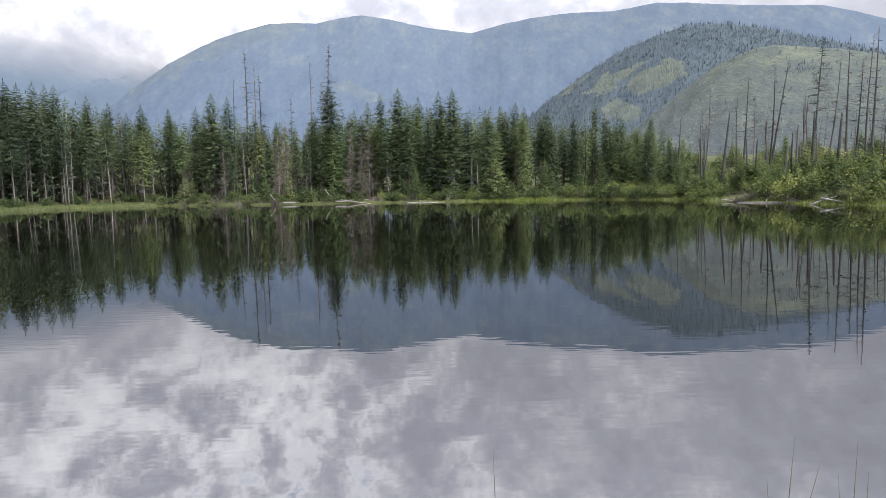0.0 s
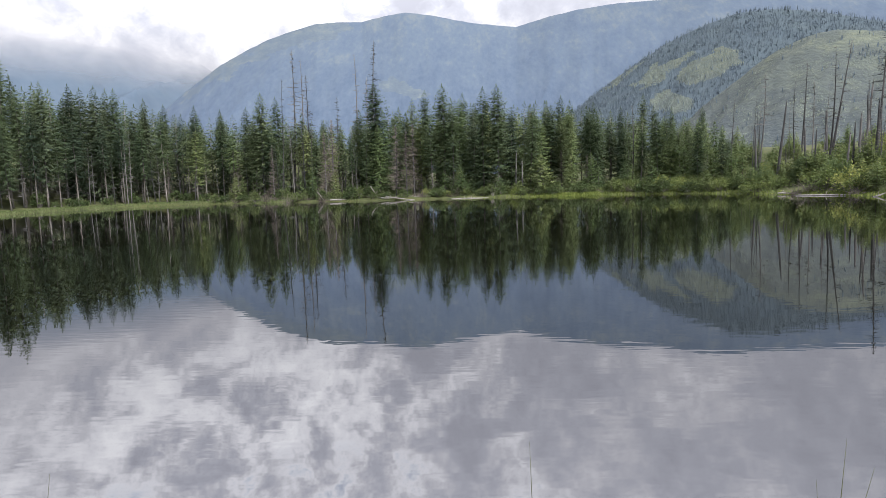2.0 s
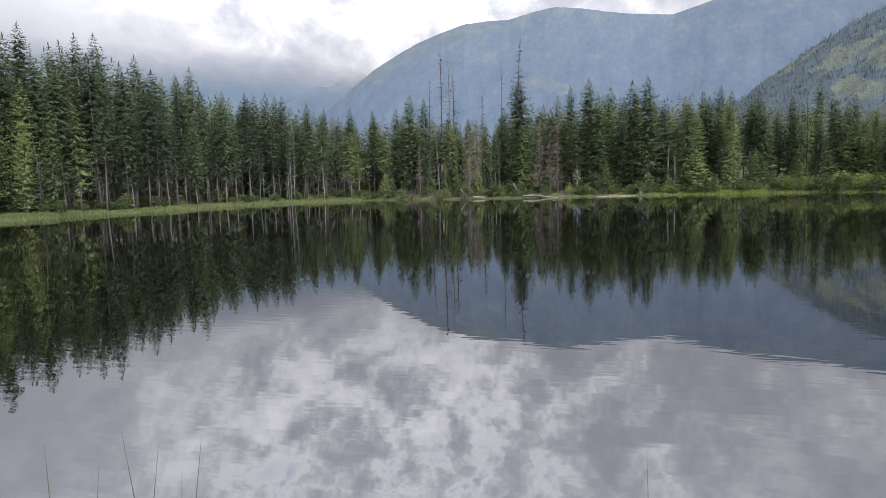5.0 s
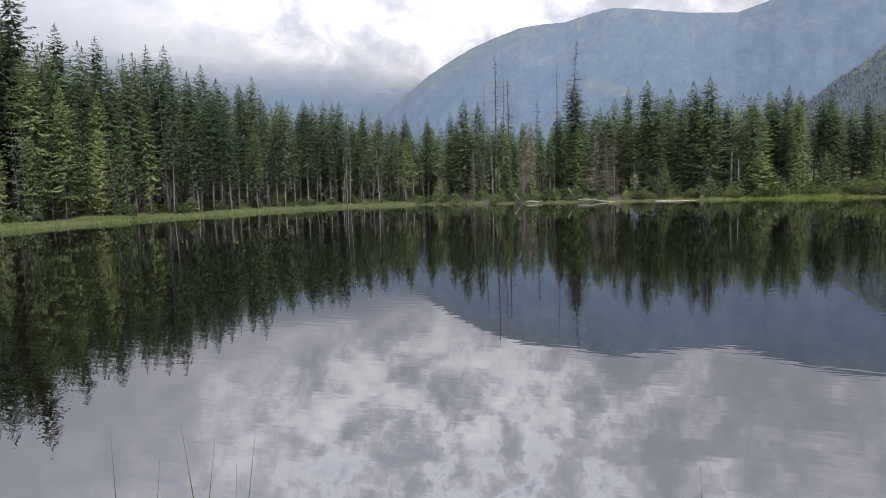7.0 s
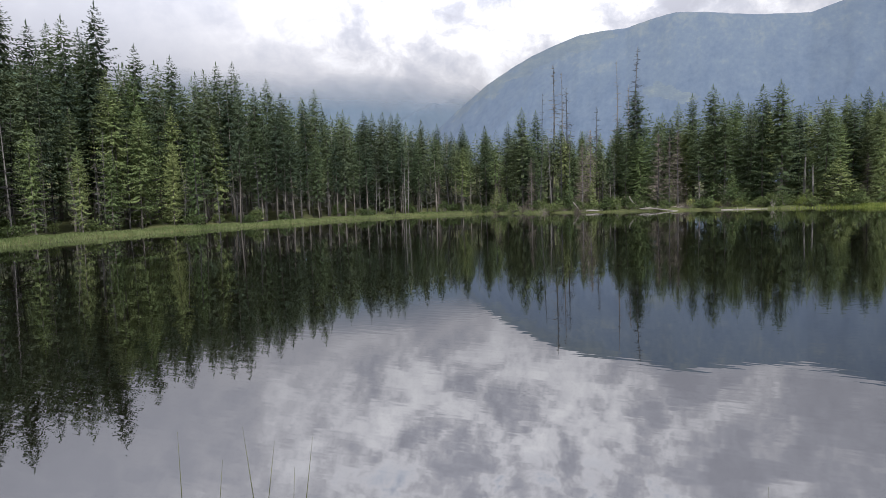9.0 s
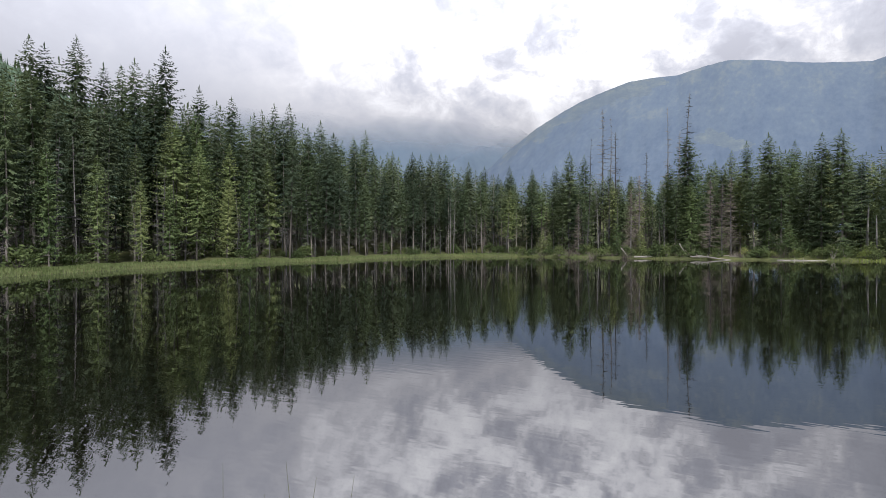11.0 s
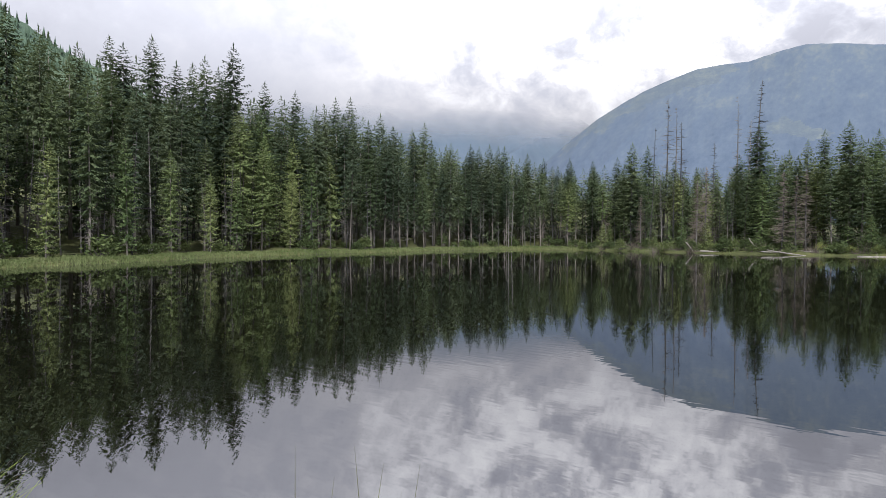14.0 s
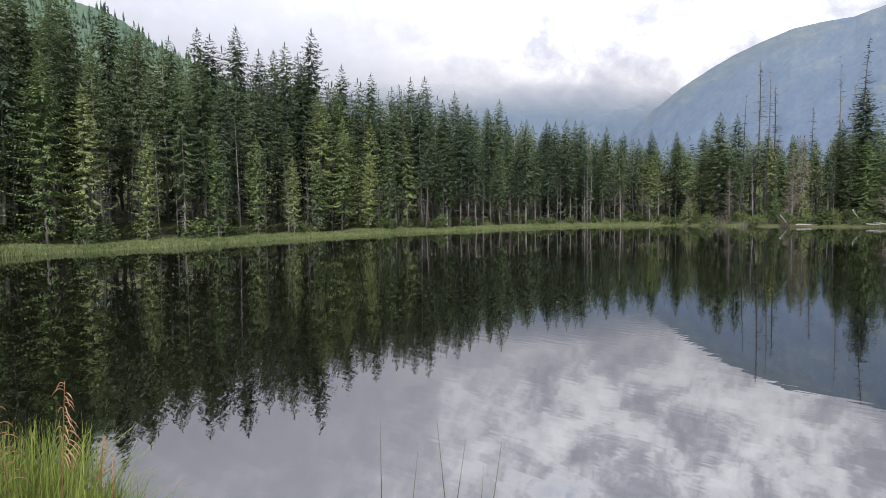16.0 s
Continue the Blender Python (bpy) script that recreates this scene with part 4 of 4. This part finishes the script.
for i in range(210):
    az = rng.uniform(26, 88) if i < 100 else rng.uniform(-20, 26)
    d = shore_dist(az) + (rng.uniform(3.8, 11) if i < 100 else rng.uniform(0.2, 4.5))
    x, y = place(az, d)
    if crowded(x, y, 0.7):
        continue
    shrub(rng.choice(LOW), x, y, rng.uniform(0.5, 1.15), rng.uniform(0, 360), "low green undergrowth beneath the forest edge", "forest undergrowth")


def brush_mesh(seed):
    rnd = random.Random(seed)
    v, f = [], []
    for _ in range(34):
        a, up, ln = rnd.uniform(0, 6.283), rnd.uniform(0.1, 1.2), rnd.uniform(0.5, 1.5)
        p = Vector((rnd.gauss(0, 0.25), rnd.gauss(0, 0.25), -0.05))
        e = Vector((math.cos(a) * math.cos(up), math.sin(a) * math.cos(up), math.sin(up))) * ln
        tube([p, p + e * 0.5 + Vector((0, 0, 0.08)), p + e], [0.028, 0.018, 0.005], 4, v, f)
    return mesh_from("brushwood", v, f, TWIGS)


BRUSH = [brush_mesh(141), brush_mesh(142), brush_mesh(143)]
rng = random.Random(149)
for i in range(44):
    az = rng.uniform(2, 24) if i < 28 else rng.uniform(-37, -4)
    x, y = place(az, shore_dist(az) + rng.uniform(-0.2, 4.5))
    ob = new("brushwood", BRUSH[i % 3])
    k = rng.uniform(0.6, 1.4)
    ob.matrix_basis = pose(x, y, max(ground_z(x, y), 0.0), 0, 0, rng.uniform(0, 360)) @ Matrix.Diagonal((k, k, k, 1))
    tagged(ob, "dry grey-brown brushwood heap on the bank", "brushwood", "brushwood heaps")


# ---- sedge along the shores ----
def blades(name, label, count, where, tall, wide, mat, seed, lean=0.3):
    rnd = random.Random(seed)
    V, Q = [], []
    for _ in range(count):
        x, y, scale = where(rnd)
        z = max(ground_z(x, y), -0.35) - 0.03
        h = tall * rnd.uniform(0.55, 1.2) * scale
        a, w = rnd.uniform(0, 6.283), wide * rnd.uniform(0.6, 1.3)
        lx, ly = rnd.gauss(0, lean) * h, rnd.gauss(0, lean) * h
        c, s = math.cos(a) * w / 2, math.sin(a) * w / 2
        k = len(V)
        V.extend(((x - c, y - s, z), (x + c, y + s, z), (x + c * 0.7 + lx * 0.35, y + s * 0.7 + ly * 0.35, z + h * 0.6), (x - c * 0.7 + lx * 0.35, y - s * 0.7 + ly * 0.35, z + h * 0.6)))
        V.extend(((x + lx + c * 0.1, y + ly + s * 0.1, z + h), (x + lx - c * 0.1, y + ly - s * 0.1, z + h)))
        Q.extend(((k, k + 1, k + 2, k + 3), (k + 3, k + 2, k + 4, k + 5)))
    ob = new(name, mesh_arrays(name, V, Q, mat))
    return tagged(ob, label, "grass", kind="stuff")


def sedge_left(rnd):
    az = rnd.uniform(18, 92)
    s = rnd.uniform(-0.7, 4.8) if az > 28 else rnd.uniform(-0.5, 3.5)
    x, y = place(az, shore_dist(az) + s)
    return x, y, max(0.3, 1.0 - 0.13 * max(s, 0)) * (0.85 + 0.6 * noise.noise(Vector((x * 0.25, y * 0.25, 4))))


def sedge_far(rnd):
    az = rnd.uniform(-38, 22)
    s = rnd.uniform(-0.5, 2.5)
    x, y = place(az, shore_dist(az) + s)
    patch = noise.noise(Vector((az * 0.6, 0, 9)))
    return x, y, 1.25 if patch > 0.12 else 0.3


blades("sedge_belt", "belt of fresh green sedge along the shore", 26000, sedge_left, 0.40, 0.05, SEDGE, 91)
blades("shore_grass", "patchy green grass on the far bank", 4200, sedge_far, 0.46, 0.05, SEDGE, 92)


def lime_strip(rnd):
    az = rnd.gauss(-8.0, 2.6) if rnd.random() < 0.6 else rnd.uniform(-37, -14)
    x, y = place(az, shore_dist(az) + rnd.uniform(-0.7, 1.2))
    return x, y, 1.0


blades("lime_grass", "bright lime grass fringing the far waterline", 4500, lime_strip, 0.28, 0.08, GRASS, 93)


# ---- logs at the far waterline ----
def log(az, back, length, turn, tilt, thick, label, z=0.1):
    x, y = place(az, shore_dist(az) + back)
    z = max(ground_z(x, y), 0.0) + thick * 0.5 if z is None else z
    rnd = random.Random(int(az * 10))
    pts = [Vector((length * (i / 6 - 0.5), rnd.uniform(-0.05, 0.05), rnd.uniform(-0.03, 0.03))) for i in range(7)]
    v, f = tube(pts, [thick * (1 - 0.08 * i) for i in range(7)], 8)
    for _ in range(3):
        p = rnd.choice(pts[1:6])
        tube([p, p + Vector((0.1, rnd.uniform(-0.3, 0.3), 0.35))], [0.04, 0.012], 4, v, f)
    ob = new("fallen_log", mesh_from("fallen_log", v, f, DRIFTWOOD, True))
    ob.matrix_basis = pose(x, y, z, 0, tilt, turn)
    tagged(ob, label, "log", "fallen logs")


log(8.3, -0.3, 5.0, -25, 6, 0.10, "bleached grey log sloping into the water", 0.25)
log(8.9, 0.2, 4.0, 15, 3, 0.08, "bleached grey log lying on the bank", 0.3)
log(1.6, -0.8, 5.6, 3, 0, 0.07, "pale log floating along the waterline", 0.03)
log(-29.3, -0.6, 7.5, -40, 0, 0.08, "pale barkless log at the waterline", 0.05)
log(-25.9, 0.0, 2.6, -30, 2, 0.08, "short bleached log by the shore", 0.12)
log(14.0, 0.2, 3.0, 20, 2, 0.12, "weathered log in the shore grass", 0.25)
log(15.7, -0.2, 2.6, 70, 40, 0.08, "bare bleached branch leaning out of the bank", 0.7)
log(-33.3, 0.1, 2.6, -50, 12, 0.09, "bleached broken branch on the bank", 0.3)
log(-32.3, 0.0, 2.2, -20, -20, 0.07, "bleached broken branch on the bank", 0.35)
rng = random.Random(29)
for i in range(16):
    az = rng.uniform(4, 21) if i < 11 else rng.uniform(-31, -3)
    log(az + i * 0.01, rng.uniform(1.5, 6), rng.uniform(1.2, 3.2), rng.uniform(-50, 50), rng.uniform(-12, 12), rng.uniform(0.05, 0.09), "grey dead branch lying on the bank", None)
log(10.7, 2.0, 2.8, 60, 48, 0.08, "bleached broken branch leaning on the bank", 1.1)


# ---- grass of the near bank ----
def tussock(rnd):
    k = rnd.randrange(26)
    az, d = 75.6 + (k * 7.7) % 21, 2.65 + (k * 0.37) % 0.9
    x, y = place(az, d)
    return x + rnd.gauss(0, 0.11), y + rnd.gauss(0, 0.09), min(1.0, 0.55 + 0.08 * (az - 75)) * (0.8 + 0.3 * ((k * 0.61) % 1))


def arching(name, label, count, where, tall, wide, mat, seed, arch):
    """Blades of grass that bow over, in five short lengths."""
    rnd = random.Random(seed)
    V, Q = [], []
    for _ in range(count):
        x, y, scale = where(rnd)
        z = max(ground_z(x, y), -0.3) - 0.02
        h, a, w = tall * rnd.uniform(0.55, 1.15) * scale, rnd.uniform(0, 6.283), wide * rnd.uniform(0.6, 1.3)
        bow, face = abs(rnd.gauss(0, arch)), rnd.uniform(0, 6.283)
        c, s = math.cos(face) * w / 2, math.sin(face) * w / 2
        k = len(V)
        for i in range(5):
            t = i / 4
            out = h * bow * t * t
            up = h * t * (1 - 0.45 * min(bow, 1.2) * t * t)
            n = 1 - 0.88 * t ** 1.5
            px, py = x + math.cos(a) * out, y + math.sin(a) * out
            V.extend(((px - c * n, py - s * n, z + up), (px + c * n, py + s * n, z + up)))
        for i in range(4):
            Q.append((k + 2 * i, k + 2 * i + 1, k + 2 * i + 3, k + 2 * i + 2))
    ob = new(name, mesh_arrays(name, V, Q, mat))
    return tagged(ob, label, "grass", kind="stuff")


arching("bank_grass", "lush green grass tussock on the near bank", 9500, tussock, 0.90, 0.010, GRASS, 95, 0.3)
arching("dry_grass", "withered tan blades among the bank grass", 800, tussock, 0.88, 0.007, STRAW, 96, 0.5)


def grass_head(az, d, top, turn, size):
    """A flowering grass stalk whose panicle droops to one side."""
    x, y = place(az, d)
    z = max(ground_z(x, y), -0.2) - 0.02
    rnd = random.Random(int(az * 100))
    base = new("grass_stalk")
    base.matrix_basis = pose(x, y, z, 0, 0, turn)
    h = top - z
    at = lambda t: Vector((0.07 * h * t * t, 0, h * t))
    v, f = tube([at(i / 5) for i in range(6)], [0.003 - 0.0004 * i for i in range(6)], 5)
    child("culm", mesh_from("culm", v, f, STRAW, True), base)
    v, f = [], []
    for i in range(24):
        p = at(0.72 + 0.0117 * i)
        ln = size * rnd.uniform(0.6, 1.1) * (1.15 - 0.022 * i)
        sg = 1 if rnd.random() < 0.7 else -1
        side = rnd.uniform(-0.4, 0.4) * ln
        pts = [p + Vector((sg * ln * t, side * t, ln * (0.75 * t - 1.25 * t * t))) for t in (0, 0.2, 0.4, 0.6, 0.8, 1.0)]
        tube(pts, [0.0008, 0.0012, 0.0022, 0.0028, 0.0022, 0.0006], 4, v, f)
    child("panicle", mesh_from("panicle", v, f, STRAW, True), base, "drooping reddish tan seed head")
    tagged(base, "tall grass stalk with a drooping tan seed head", "grass stalk", "flowering grasses")


for az, d, top, turn, size in [(79.8, 2.9, 1.42, 20, 0.10), (82.6, 2.8, 1.38, -60, 0.09), (77.2, 3.0, 1.12, 40, 0.03), (76.0, 3.0, 1.04, 10, 0.025)]:
    grass_head(az, d, top, turn, size)


def stem(name, az, d, te, lean, thick, mat, label):
    x, y = place(az, d)
    top = 2.1 + te * d
    z = max(ground_z(x, y), -0.4) - 0.05
    h = top - z
    side = Vector((math.cos(radians(az)), math.sin(radians(az)), 0)) * math.tan(radians(lean)) * h
    pts = [Vector((x, y, z)) - side, Vector((x, y, z + h * 0.35)) - side * 0.62, Vector((x, y, z + h * 0.7)) - side * 0.25, Vector((x, y, top))]
    v, f = tube(pts, [thick, thick * 0.85, thick * 0.6, thick * 0.15], 5)
    ob = new(name, mesh_from(name, v, f, mat, True))
    return tagged(ob, label, "sedge stem", "sedge stems")


STALK = material("dark sedge stalk", [(0.02, 0.025, 0.012), (0.05, 0.055, 0.025), (0.10, 0.11, 0.04)], 8.0, 0.6, fine=60.0)
for az, d, te, lean in [(-4.5, 2.8, -0.445, -2), (-31.1, 3.0, -0.375, 3), (-33.0, 3.0, -0.411, 12), (-35.5, 3.0, -0.369, 1), (-36.3, 3.0, -0.409, 0), (-34.3, 3.0, -0.423, -5), (-29.1, 3.0, -0.447, -6),
                        (45.3, 2.9, -0.368, -6), (51.1, 2.9, -0.36, 0), (42.4, 2.9, -0.40, 10), (47.3, 2.9, -0.42, 8), (38.7, 2.9, -0.40, 10), (40.6, 2.9, -0.45, 5)]:
    stem("sedge_stem", az, d, te, lean, 0.004, STALK, "thin dark sedge stem rising from the shallows")
